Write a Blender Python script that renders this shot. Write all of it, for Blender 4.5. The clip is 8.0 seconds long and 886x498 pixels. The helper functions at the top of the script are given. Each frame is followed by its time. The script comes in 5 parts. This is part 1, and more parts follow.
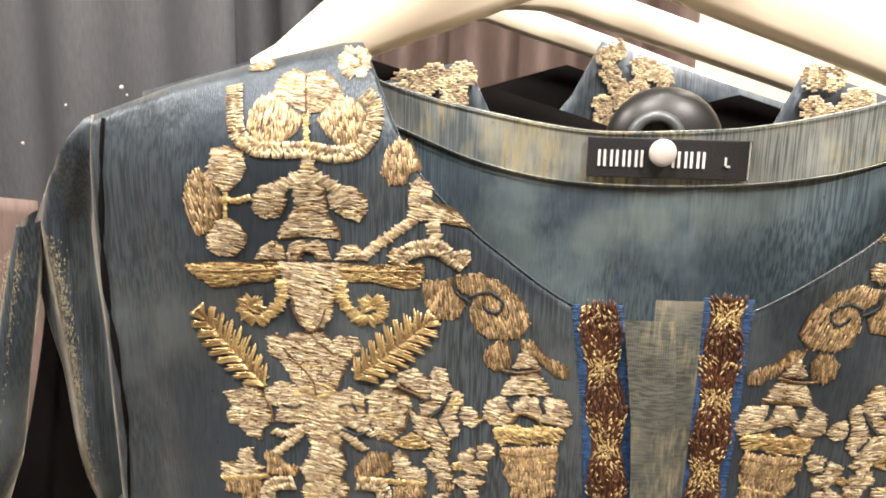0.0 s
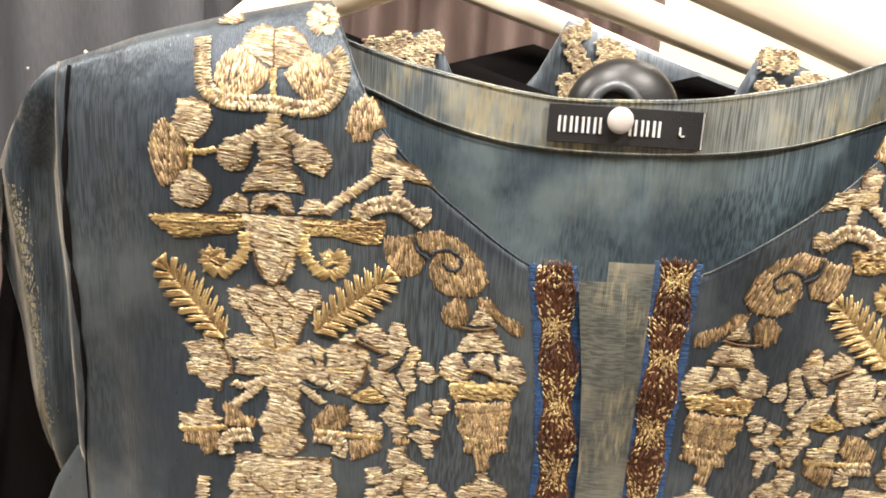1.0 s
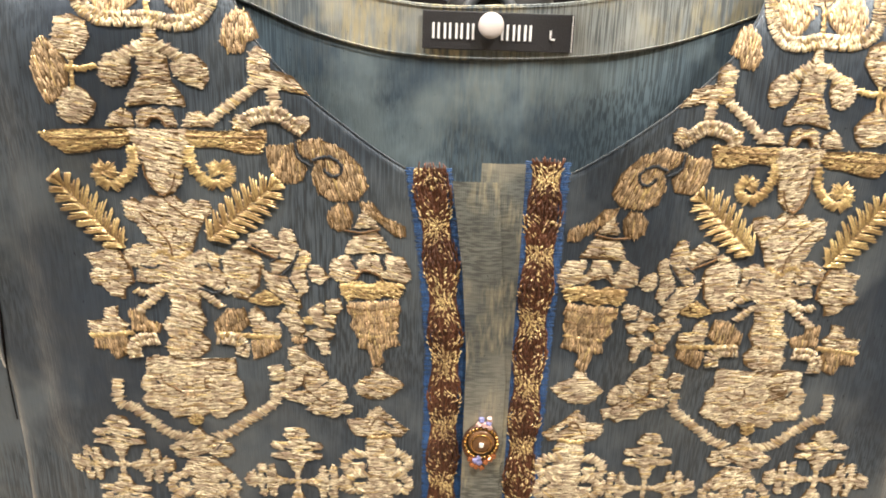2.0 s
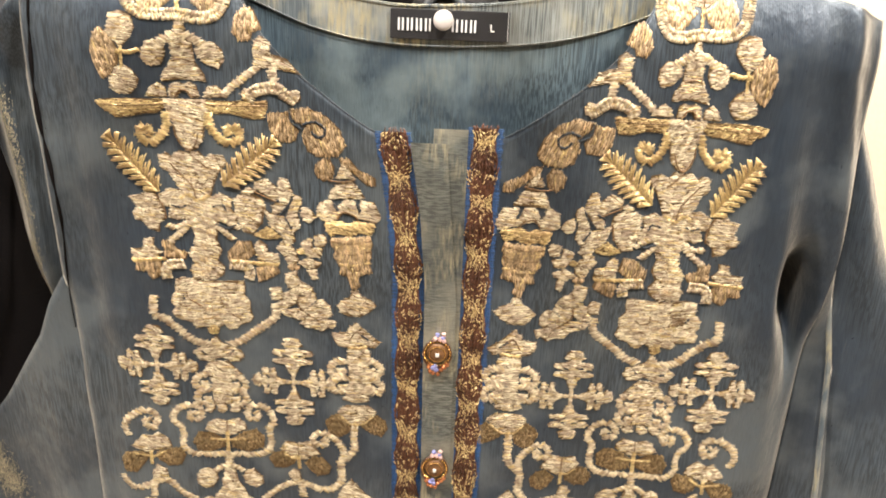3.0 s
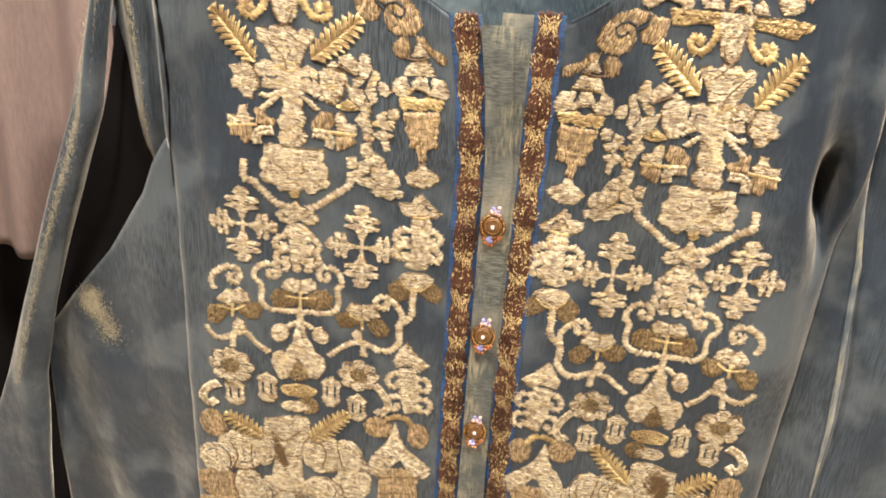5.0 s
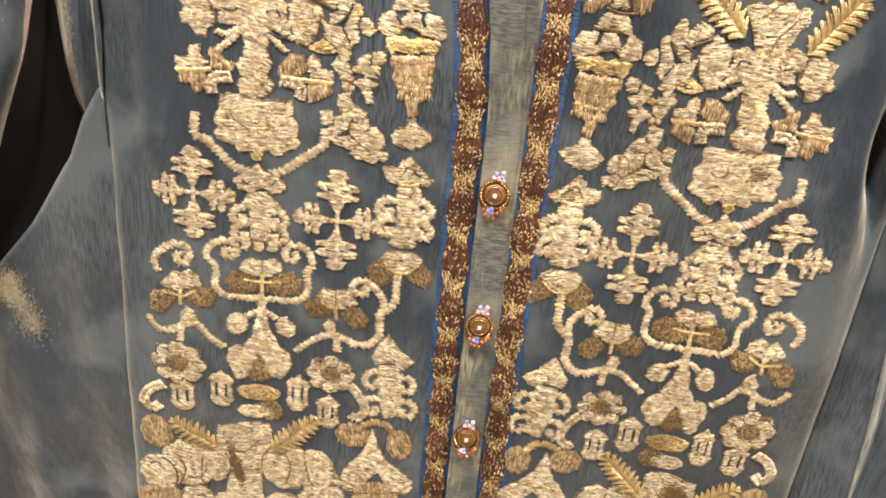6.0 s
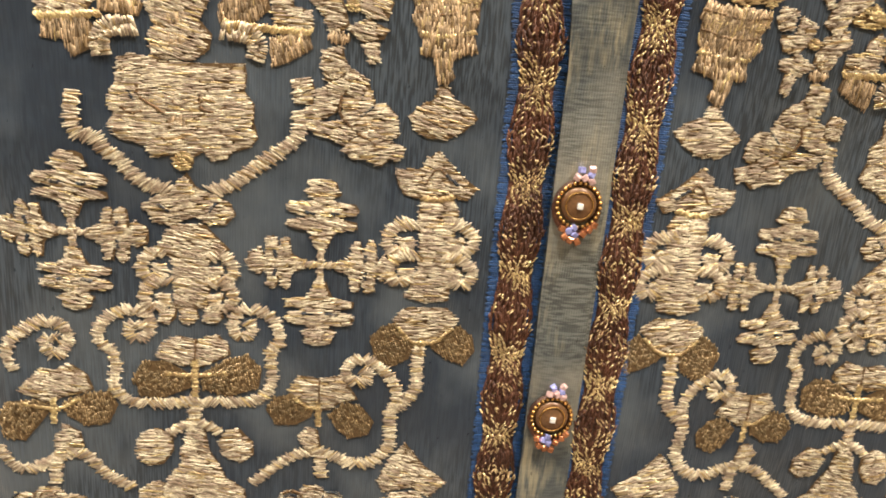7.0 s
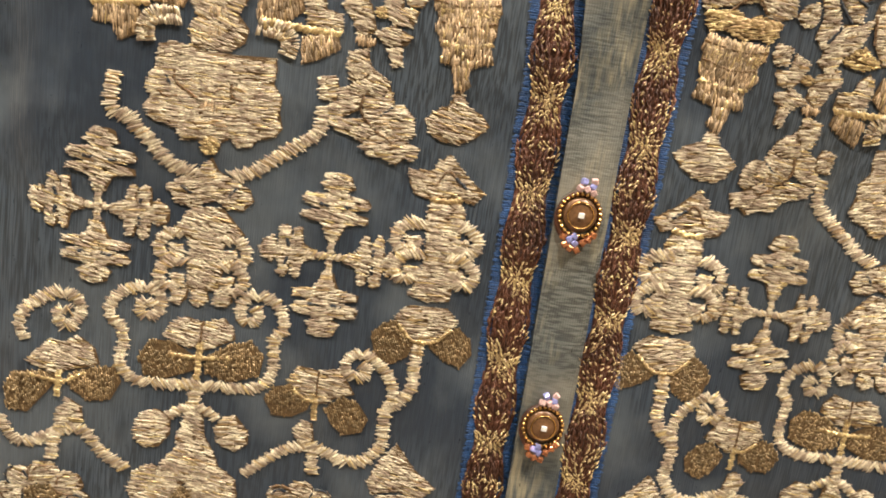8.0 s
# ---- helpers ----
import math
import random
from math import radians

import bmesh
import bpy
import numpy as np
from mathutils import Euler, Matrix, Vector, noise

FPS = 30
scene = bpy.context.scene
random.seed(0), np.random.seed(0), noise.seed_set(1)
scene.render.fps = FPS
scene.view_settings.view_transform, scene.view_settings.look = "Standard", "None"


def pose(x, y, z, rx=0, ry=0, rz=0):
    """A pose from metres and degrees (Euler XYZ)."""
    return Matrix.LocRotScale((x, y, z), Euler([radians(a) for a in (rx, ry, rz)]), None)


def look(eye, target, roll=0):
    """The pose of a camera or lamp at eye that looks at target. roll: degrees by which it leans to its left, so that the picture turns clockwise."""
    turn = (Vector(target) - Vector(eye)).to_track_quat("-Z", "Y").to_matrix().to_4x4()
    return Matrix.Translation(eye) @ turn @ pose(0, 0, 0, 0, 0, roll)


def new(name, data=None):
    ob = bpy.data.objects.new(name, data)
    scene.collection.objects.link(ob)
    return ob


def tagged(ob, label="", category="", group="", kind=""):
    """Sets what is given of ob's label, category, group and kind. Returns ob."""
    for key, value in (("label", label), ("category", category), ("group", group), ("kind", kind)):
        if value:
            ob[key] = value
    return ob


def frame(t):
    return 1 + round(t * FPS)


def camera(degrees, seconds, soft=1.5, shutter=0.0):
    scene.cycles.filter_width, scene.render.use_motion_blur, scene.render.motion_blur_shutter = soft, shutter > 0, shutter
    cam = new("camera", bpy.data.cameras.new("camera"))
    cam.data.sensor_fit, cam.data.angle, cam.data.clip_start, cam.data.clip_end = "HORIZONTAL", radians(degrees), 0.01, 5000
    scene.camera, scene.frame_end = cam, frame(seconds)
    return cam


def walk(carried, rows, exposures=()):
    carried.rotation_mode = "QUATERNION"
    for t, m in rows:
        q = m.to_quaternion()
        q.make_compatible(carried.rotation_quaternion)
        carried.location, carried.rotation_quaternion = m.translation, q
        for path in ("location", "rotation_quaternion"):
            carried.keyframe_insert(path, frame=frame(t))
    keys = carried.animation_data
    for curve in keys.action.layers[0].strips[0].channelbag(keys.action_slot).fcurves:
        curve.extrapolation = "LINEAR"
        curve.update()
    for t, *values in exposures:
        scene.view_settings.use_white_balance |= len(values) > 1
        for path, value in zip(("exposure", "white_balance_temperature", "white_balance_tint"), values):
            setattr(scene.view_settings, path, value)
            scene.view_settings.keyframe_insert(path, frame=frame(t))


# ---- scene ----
cam = camera(58.72, 8.0, 1.9)
PATH = [
    (0, (-0.06423, -0.26261, 1.45355), (-0.10134, 0.71735, 1.25783), 1.48),
    (0.5, (-0.06529, -0.26631, 1.44953), (-0.08099, 0.71730, 1.26990), 2.45),
    (1, (-0.06226, -0.27104, 1.44387), (-0.05426, 0.70765, 1.23872), 3.69),
    (1.5, (-0.05032, -0.27648, 1.44457), (-0.02554, 0.67887, 1.15013), 3.10),
    (2, (-0.02302, -0.28735, 1.44150), (0.00112, 0.66776, 1.14625), 2.02),
    (2.2, (-0.02017, -0.29411, 1.44613), (0.01528, 0.65574, 1.13544), 2.11),
    (3.3, (0.02244, -0.39094, 1.45626), (-0.03038, 0.55217, 1.12802), 2.66),
    (3.5, (0.02540, -0.39718, 1.46103), (-0.04264, 0.53608, 1.10833), 3.06),
    (4, (0.02382, -0.40596, 1.43751), (-0.04126, 0.53281, 1.09917), 4.35),
    (4.5, (0.02649, -0.40978, 1.42580), (-0.05977, 0.53120, 1.09850), 3.31),
    (5, (0.01586, -0.42498, 1.41797), (-0.07330, 0.50361, 1.05772), 4.48),
    (5.2, (0.01094, -0.42845, 1.41249), (-0.05300, 0.50020, 1.04710), 5.92),
    (6.3, (-0.02851, -0.31458, 1.34253), (-0.01961, 0.63129, 1.01813), 5.27),
    (6.5, (-0.04743, -0.27639, 1.31956), (0.01436, 0.68481, 1.05070), 5.49),
    (7, (-0.06038, -0.23113, 1.31373), (0.03812, 0.73312, 1.06773), 4.54),
    (7.5, (-0.06004, -0.24040, 1.30447), (0.02245, 0.73775, 1.11362), 6.53),
    (8, (-0.05933, -0.24708, 1.28907), (0.02433, 0.73980, 1.15102), 8.35),
]
walk(cam, [(t, look(eye, target, roll)) for t, eye, target, roll in PATH],
     exposures=[(0, 0.0), (0.5, -0.05), (1.0, -0.02), (1.5, 0.02), (2.2, 0.10), (3.3, 0.24), (4.0, 0.32), (4.5, 0.38), (5.2, 0.46), (6.3, 0.40), (6.6, 0.26), (7.0, 0.02), (8.0, 0.0)])

# ---- light ----
world = bpy.data.worlds.new("world")
scene.world = world
world.use_nodes = True
world.node_tree.nodes["Background"].inputs["Color"].default_value = (1.0, 0.9, 0.8, 1)
world.node_tree.nodes["Background"].inputs["Strength"].default_value = 0.05
scene.view_settings.exposure = 0.0


def ceiling_lamp(x, y, power, size, aim):
    lamp = bpy.data.lights.new("ceiling_light", "AREA")
    lamp.shape, lamp.size, lamp.energy, lamp.color = "DISK", size, power, (1.0, 0.925, 0.845)
    ob = new("shop_spot_light", lamp)
    ob.matrix_world = look((x, y, 2.62), aim)
    return ob


ceiling_lamp(-0.25, -0.75, 25, 0.16, (0, 0, 1.35))
ceiling_lamp(0.8, -0.95, 36, 0.16, (0, 0, 1.3))
ceiling_lamp(-1.3, -0.6, 32, 0.2, (0, 0, 1.3))
ceiling_lamp(0.1, -0.15, 15, 0.12, (0.05, 0.08, 1.4))
ceiling_lamp(0.75, 0.35, 30, 0.2, (0.65, 0.75, 1.4))


# ---- materials ----
def material(name, color, rough=0.6, metal=0.0, spread=0.15, scale=40.0, bump=0.2, bump_scale=300.0, **more):
    """A surface with variation at two scales, grain relief and per-island variety."""
    mat = bpy.data.materials.new(name)
    mat.use_nodes = True
    nt = mat.node_tree
    n, li = nt.nodes, nt.links
    p = n["Principled BSDF"]
    co = n.new("ShaderNodeTexCoord")
    big, fine, mix = n.new("ShaderNodeTexNoise"), n.new("ShaderNodeTexNoise"), n.new("ShaderNodeMix")
    big.inputs["Scale"].default_value, big.inputs["Detail"].default_value = scale, 5
    fine.inputs["Scale"].default_value, fine.inputs["Detail"].default_value = bump_scale, 3
    stretch = n.new("ShaderNodeMapping")
    stretch.inputs["Scale"].default_value = more.get("stretch", (1, 1, 1))
    li.new(co.outputs["Object"], stretch.inputs["Vector"])
    for tex in (big, fine):
        li.new(stretch.outputs["Vector"], tex.inputs["Vector"])
    mix.data_type, mix.blend_type = "RGBA", "MIX"
    dark = [c * (1 - spread) for c in color]
    light = [min(1, c * (1 + spread)) for c in color]
    mix.inputs["A"].default_value, mix.inputs["B"].default_value = (*dark, 1), (*light, 1)
    ramp = n.new("ShaderNodeMapRange")
    ramp.inputs["From Min"].default_value, ramp.inputs["From Max"].default_value = 0.3, 0.7
    add = n.new("ShaderNodeMath")
    add.operation = "MULTIPLY_ADD"
    add.inputs[1].default_value, add.inputs[2].default_value = (1.3, -0.15) if more.get("island") else (0.6, 0.2)
    li.new(big.outputs["Fac"], add.inputs[0])
    avg = n.new("ShaderNodeMath")
    avg.operation = "ADD"
    second = n.new("ShaderNodeMath")
    second.operation = "MULTIPLY_ADD"
    second.inputs[1].default_value, second.inputs[2].default_value = 0.5, -0.25
    geo = n.new("ShaderNodeNewGeometry")
    li.new((geo.outputs["Random Per Island"] if more.get("island") else fine.outputs["Fac"]), second.inputs[0])
    li.new(add.outputs[0], avg.inputs[0])
    li.new(second.outputs[0], avg.inputs[1])
    li.new(avg.outputs[0], ramp.inputs["Value"])
    li.new(ramp.outputs["Result"], mix.inputs["Factor"])
    color_out = mix.outputs["Result"]
    if more.get("island"):
        speck, dim = n.new("ShaderNodeMapRange"), n.new("ShaderNodeMix")
        for key, v in zip(("From Min", "From Max", "To Min", "To Max"), (0.32, 0.62, 0.0, 1.0)):
            speck.inputs[key].default_value = v
        li.new(fine.outputs["Fac"], speck.inputs["Value"])
        dim.data_type = "RGBA"
        dim.inputs["A"].default_value = (*[c * 0.62 for c in color], 1)
        li.new(speck.outputs["Result"], dim.inputs["Factor"])
        li.new(color_out, dim.inputs["B"])
        color_out = dim.outputs["Result"]
    li.new(color_out, p.inputs["Base Color"])
    p.inputs["Roughness"].default_value, p.inputs["Metallic"].default_value = rough, metal
    if "sheen" in more:
        p.inputs["Sheen Weight"].default_value = more["sheen"]
        p.inputs["Sheen Tint"].default_value = (*more.get("tint", (1, 0.85, 0.6)), 1)
        p.inputs["Sheen Roughness"].default_value = 0.35
    if bump:
        b = n.new("ShaderNodeBump")
        b.inputs["Strength"].default_value, b.inputs["Distance"].default_value = bump, more.get("depth", 0.0006)
        li.new(fine.outputs["Fac"], b.inputs["Height"])
        li.new(b.outputs["Normal"], p.inputs["Normal"])
    p.inputs["Specular IOR Level"].default_value = more.get("spec", 0.5)
    if "glass" in more:
        p.inputs["Transmission Weight"].default_value = more["glass"]
        p.inputs["IOR"].default_value = 1.5
    return mat


def silk(name, color, gold, gold_amount, metal=0.35, rough=0.42, patch_size=16, grain=(1, 1, 0.035)):
    """Tissue silk: slubby vertical warp, gold lurex showing in streaks and patches, fine weave relief."""
    mat = bpy.data.materials.new(name)
    mat.use_nodes = True
    nt = mat.node_tree
    n, li = nt.nodes, nt.links
    p = n["Principled BSDF"]
    co = n.new("ShaderNodeTexCoord")

    def tex(scale, stretch, detail=4):
        m, t = n.new("ShaderNodeMapping"), n.new("ShaderNodeTexNoise")
        m.inputs["Scale"].default_value = stretch
        t.inputs["Scale"].default_value, t.inputs["Detail"].default_value = scale, detail
        li.new(co.outputs["Object"], m.inputs["Vector"])
        li.new(m.outputs["Vector"], t.inputs["Vector"])
        return t.outputs["Fac"]

    def span(value, a, b, c=0.0, d=1.0):
        r = n.new("ShaderNodeMapRange")
        for key, v in zip(("From Min", "From Max", "To Min", "To Max"), (a, b, c, d)):
            r.inputs[key].default_value = v
        li.new(value, r.inputs["Value"])
        return r.outputs["Result"]

    def blend(fac, a, b):
        m = n.new("ShaderNodeMix")
        m.data_type = "RGBA"
        li.new(fac, m.inputs["Factor"])
        for key, v in (("A", a), ("B", b)):
            if isinstance(v, tuple):
                m.inputs[key].default_value = (*v, 1)
            else:
                li.new(v, m.inputs[key])
        return m.outputs["Result"]

    def mul(a, b):
        m = n.new("ShaderNodeMath")
        m.operation = "MULTIPLY"
        li.new(a, m.inputs[0])
        li.new(b, m.inputs[1])
        return m.outputs[0]

    wave = n.new("ShaderNodeTexWave")
    wave.bands_direction = "X"
    wave.inputs["Scale"].default_value, wave.inputs["Distortion"].default_value = 400, 1.6
    wave.inputs["Detail Scale"].default_value = 0.3
    li.new(co.outputs["Object"], wave.inputs["Vector"])
    half = n.new("ShaderNodeMix")
    half.inputs["Factor"].default_value = 0.12
    li.new(tex(1400, grain, 1), half.inputs["A"])
    li.new(wave.outputs["Fac"], half.inputs["B"])
    warp = half.outputs["Result"]
    slub = tex(700, (1, 1, 0.12), 2)
    patch_ = tex(patch_size, (1, 1, 0.6), 4)
    glint = tex(900, (1, 1, 0.35), 2)
    cloud = tex(9, (1, 1, 1), 5)
    base = blend(span(warp, 0.42, 0.58), tuple(c * 0.55 for c in color), tuple(c * 1.40 for c in color))
    base = blend(span(cloud, 0.40, 0.60, 0.0, 0.9), base, tuple(c * f for c, f in zip(color, (0.42, 0.50, 0.62))))
    # paler patches paint the silk's cloudy highlights into the base colour
    base = blend(span(tex(26, (1, 1, 0.8), 5), 0.5, 0.64, 0.0, 0.75), base, tuple(c * f for c, f in zip(color, (1.95, 1.8, 1.65))))
    lure = mul(span(patch_, 0.48, 0.68, 0.0, gold_amount), span(slub, 0.38, 0.62))
    base = blend(lure, base, gold)
    li.new(base, p.inputs["Base Color"])
    li.new(span(glint, 0.6, 0.75, rough, rough * 0.6), p.inputs["Roughness"])
    li.new(span(lure, 0, 1, metal, 0.85), p.inputs["Metallic"])
    p.inputs["Sheen Weight"].default_value = 0.42
    p.inputs["Sheen Roughness"].default_value = 0.4
    p.inputs["Sheen Tint"].default_value = (1.0, 0.90, 0.74, 1)
    b = n.new("ShaderNodeBump")
    b.inputs["Strength"].default_value, b.inputs["Distance"].default_value = 0.35, 0.0005
    li.new(warp, b.inputs["Height"])
    b2 = n.new("ShaderNodeBump")
    b2.inputs["Strength"].default_value, b2.inputs["Distance"].default_value = 0.5, 0.006
    li.new(tex(38, (1, 1, 0.7), 3), b2.inputs["Height"])
    li.new(b.outputs["Normal"], b2.inputs["Normal"])
    li.new(b2.outputs["Normal"], p.inputs["Normal"])
    return mat


SILK = silk("blue_grey_tissue_silk", (0.053, 0.069, 0.085), (0.50, 0.45, 0.34), 0.02, 0.34, 0.44)
SILK_GOLD = silk("gold_shot_tissue_silk", (0.145, 0.150, 0.130), (0.60, 0.54, 0.36), 0.6, 0.35, 0.42, 60, (0.12, 1, 1))
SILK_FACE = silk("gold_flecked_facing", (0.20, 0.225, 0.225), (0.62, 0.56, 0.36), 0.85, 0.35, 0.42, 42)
SILK_IN = silk("inner_back_silk", (0.088, 0.124, 0.146), (0.4, 0.4, 0.3), 0.15, 0.2)
# dark gold underlay, its colour standing for shade between the stitch rows
UNDER = material("gap_shade_underlay", (0.13, 0.08, 0.035), 0.5, 0.4, 0.4, 400, 0.5, 2500, depth=0.0003)
THREAD = {
    "c": material("champagne_thread", (0.74, 0.548, 0.375), 0.46, 0.24, 0.65, 300, 0.35, 1700, island=True, depth=0.0003),
    "g": material("bright_gold_thread", (0.80, 0.55, 0.27), 0.29, 0.62, 0.5, 60, 0.35, 1700, island=True, depth=0.0003),
    "D": material("antique_gold_thread", (0.56, 0.405, 0.24), 0.44, 0.35, 0.65, 300, 0.35, 1700, island=True, depth=0.0003),
    "d": material("olive_gold_thread", (0.33, 0.235, 0.12), 0.40, 0.6, 0.55, 60, 0.35, 1700, island=True, depth=0.0003),
    "n": material("slate_ground_shade_thread", (0.030, 0.036, 0.042), 0.55, 0.1, 0.3, 60, 0.5, 1700, island=True, depth=0.0005),
    "k": material("umber_outline_shade_thread", (0.20, 0.115, 0.05), 0.4, 0.3, 0.4, 60, 0.35, 1700, island=True, depth=0.0003),
    "brown": material("brown_silk_thread", (0.115, 0.046, 0.024), 0.36, 0.25, 0.6, 60, 0.4, 2500, island=True, depth=0.0005),
    "blue": material("blue_silk_thread", (0.022, 0.075, 0.20), 0.5, 0.1, 0.45, 60, 0.4, 2500, island=True, depth=0.0005),
}
WOOD = material("pale_varnished_wood", (0.86, 0.76, 0.62), 0.35, 0, 0.12, 14, 0.15, 90, stretch=(0.25, 1, 1), depth=0.0008)
# near-black for black cloth, and for shade painted inside sleeves and necks
BLACK_CLOTH_SHADE = material("black_cloth_and_shade", (0.007, 0.006, 0.006), 0.95, 0, 0.3, 30, 0.3, 900, spec=0.05)
BLACK_SATIN = material("black_satin_weave", (0.010, 0.010, 0.012), 0.5, 0, 0.25, 90, 0.5, 1800, depth=0.0004)
WHITE_WEAVE = material("white_woven_thread", (0.72, 0.72, 0.72), 0.6, 0, 0.15, 200, 0.5, 2200, depth=0.0003)
GREY_CLOTH = material("grey_cloth", (0.075, 0.076, 0.085), 0.7, 0.1, 0.25, 7, 0.3, 500, stretch=(1, 1, 0.2))
MAUVE_CLOTH = material("mauve_brown_cloth", (0.135, 0.092, 0.080), 0.75, 0, 0.25, 7, 0.3, 500, stretch=(1, 1, 0.2))
TAG_WHITE = material("glossy_white_plastic", (0.55, 0.51, 0.49), 0.25, 0, 0.06, 80, 0.05, 900)
TAG_BLACK = material("black_moulded_plastic", (0.014, 0.014, 0.015), 0.38, 0, 0.2, 90, 0.1, 1200)
TAG_GREY = material("grey_metal_ring", (0.10, 0.11, 0.12), 0.4, 0.3, 0.15, 90, 0.1, 1200)
AMBER = material("amber_cut_glass", (0.15, 0.075, 0.032), 0.3, 0.2, 0.35, 300, 0.1, 600)
GOLD_BEAD = material("gold_bead", (0.75, 0.45, 0.15), 0.2, 0.95, 0.2, 200, 0.05, 900, island=True)
COPPER_BEAD = material("copper_bead", (0.55, 0.22, 0.10), 0.22, 0.75, 0.35, 200, 0.05, 900, island=True)
BLUE_BEAD = material("blue_violet_bead", (0.32, 0.33, 0.62), 0.15, 0.35, 0.35, 200, 0.05, 900, island=True)
PINK_BEAD = material("pale_pink_bead", (0.75, 0.50, 0.45), 0.15, 0.3, 0.2, 200, 0.05, 900, island=True)
CRYSTAL = material("pale_crystal", (0.85, 0.82, 0.75), 0.06, 0.3, 0.1, 200, 0.05, 900)
WALL = material("cream_wall_paint", (0.66, 0.58, 0.44), 0.7, 0, 0.06, 4, 0.25, 120, depth=0.002)
WALL_GREY = material("grey_wall_paint", (0.16, 0.16, 0.165), 0.7, 0, 0.08, 4, 0.25, 120, depth=0.002)
CEIL = material("white_ceiling_paint", (0.7, 0.68, 0.64), 0.8, 0, 0.05, 3, 0.2, 90, depth=0.002)
FLOOR = material("beige_floor_tile", (0.34, 0.29, 0.24), 0.35, 0, 0.12, 3, 0.1, 60, depth=0.002)
STEEL = material("brushed_steel", (0.55, 0.54, 0.52), 0.3, 1.0, 0.1, 60, 0.1, 700)


# ---- building blocks ----
def mesh_object(name, verts, faces, mats, parent=None, label="", smooth=True, index=None):
    me = bpy.data.meshes.new(name)
    me.from_pydata([tuple(v) for v in verts], [], [tuple(f) for f in faces])
    for m in mats if isinstance(mats, (list, tuple)) else (mats,):
        me.materials.append(m)
    if index is not None:
        me.polygons.foreach_set("material_index", index)
    if smooth:
        me.polygons.foreach_set("use_smooth", [True] * len(me.polygons))
    me.update()
    ob = new(name, me)
    if parent:
        ob.parent = parent
    return tagged(ob, label)


def part(name, bm, mat, parent, label="", smooth=False):
    me = bpy.data.meshes.new(name)
    bmesh.ops.recalc_face_normals(bm, faces=bm.faces)
    bm.to_mesh(me)
    bm.free()
    me.materials.append(mat)
    if smooth:
        me.polygons.foreach_set("use_smooth", [True] * len(me.polygons))
    ob = new(name, me)
    if parent:
        ob.parent = parent
    return tagged(ob, label)


def box(bm, x0, x1, y0, y1, z0, z1, bevel=0.0, m=None):
    made = bmesh.ops.create_cube(bm, size=1)["verts"]
    bmesh.ops.transform(bm, matrix=Matrix.LocRotScale(((x0 + x1) / 2, (y0 + y1) / 2, (z0 + z1) / 2), None, (x1 - x0, y1 - y0, z1 - z0)), verts=made)
    if m:
        bmesh.ops.transform(bm, matrix=m, verts=made)
    if bevel:
        edges = list({e for v in made for e in v.link_edges})
        bmesh.ops.bevel(bm, geom=edges, offset=bevel, segments=2, profile=0.5, affect="EDGES")
    return bm


def thick(ob, depth, offset=1.0):
    mod = ob.modifiers.new("thickness", "SOLIDIFY")
    mod.thickness, mod.offset = depth, offset
    return ob


def sheet(name, xs, z_low, z_top, depth_at, rows, mat, parent, label="", thickness=0.0008):
    """A cloth sheet hung in columns: for each x, from z_low(x) up to z_top(x), at depth_at(x, z)."""
    verts, faces = [], []
    for x in xs:
        a, b = z_low(x), z_top(x)
        for k in range(rows + 1):
            z = a + (b - a) * k / rows
            verts.append((x, depth_at(x, z), z))
    for i in range(len(xs) - 1):
        for k in range(rows):
            p = i * (rows + 1) + k
            faces.append((p, p + rows + 1, p + rows + 2, p + 1))
    ob = mesh_object(name, verts, faces, mat, parent, label)
    if thickness:
        thick(ob, thickness, -1.0)
    return ob


def lerp(table, x):
    return float(np.interp(x, [p[0] for p in table], [p[1] for p in table]))


def curve(table, x):
    """A smooth line through a table of points, with Hermite spans."""
    xs_, zs_ = [p[0] for p in table], [p[1] for p in table]
    i = min(max(int(np.searchsorted(xs_, x)) - 1, 0), len(table) - 2)
    slope = [(zs_[min(k + 1, len(zs_) - 1)] - zs_[max(k - 1, 0)]) / (xs_[min(k + 1, len(xs_) - 1)] - xs_[max(k - 1, 0)]) for k in (i, i + 1)]
    h = xs_[i + 1] - xs_[i]
    t = min(1.0, max(0.0, (x - xs_[i]) / h))
    return zs_[i] * (1 + 2 * t) * (1 - t) ** 2 + slope[0] * h * t * (1 - t) ** 2 + zs_[i + 1] * t * t * (3 - 2 * t) + slope[1] * h * t * t * (t - 1)


def steps(a, b, n):
    return [a + (b - a) * i / n for i in range(n + 1)]


def tube(bm, path, radius, sides=10, closed=False):
    """A round bar along a path of points; radius a number or one for each point."""
    pts = [Vector(p) for p in path]
    rad = radius if isinstance(radius, (list, tuple)) else [radius] * len(pts)
    rings, count = [], len(pts)
    for i, p in enumerate(pts):
        a, b = pts[i - 1] if i or closed else p, pts[(i + 1) % count] if i < count - 1 or closed else p
        q = (b - a).normalized().to_track_quat("Z", "Y")
        rings.append([bm.verts.new(p + q @ Vector((rad[i] * math.cos(t), rad[i] * math.sin(t), 0))) for t in (2 * math.pi * k / sides for k in range(sides))])
    for i in range(count if closed else count - 1):
        r, s = rings[i], rings[(i + 1) % count]
        for k in range(sides):
            bm.faces.new((r[k], r[(k + 1) % sides], s[(k + 1) % sides], s[k]))
    if not closed:
        bm.faces.new(rings[0][::-1])
        bm.faces.new(rings[-1])
    return bm


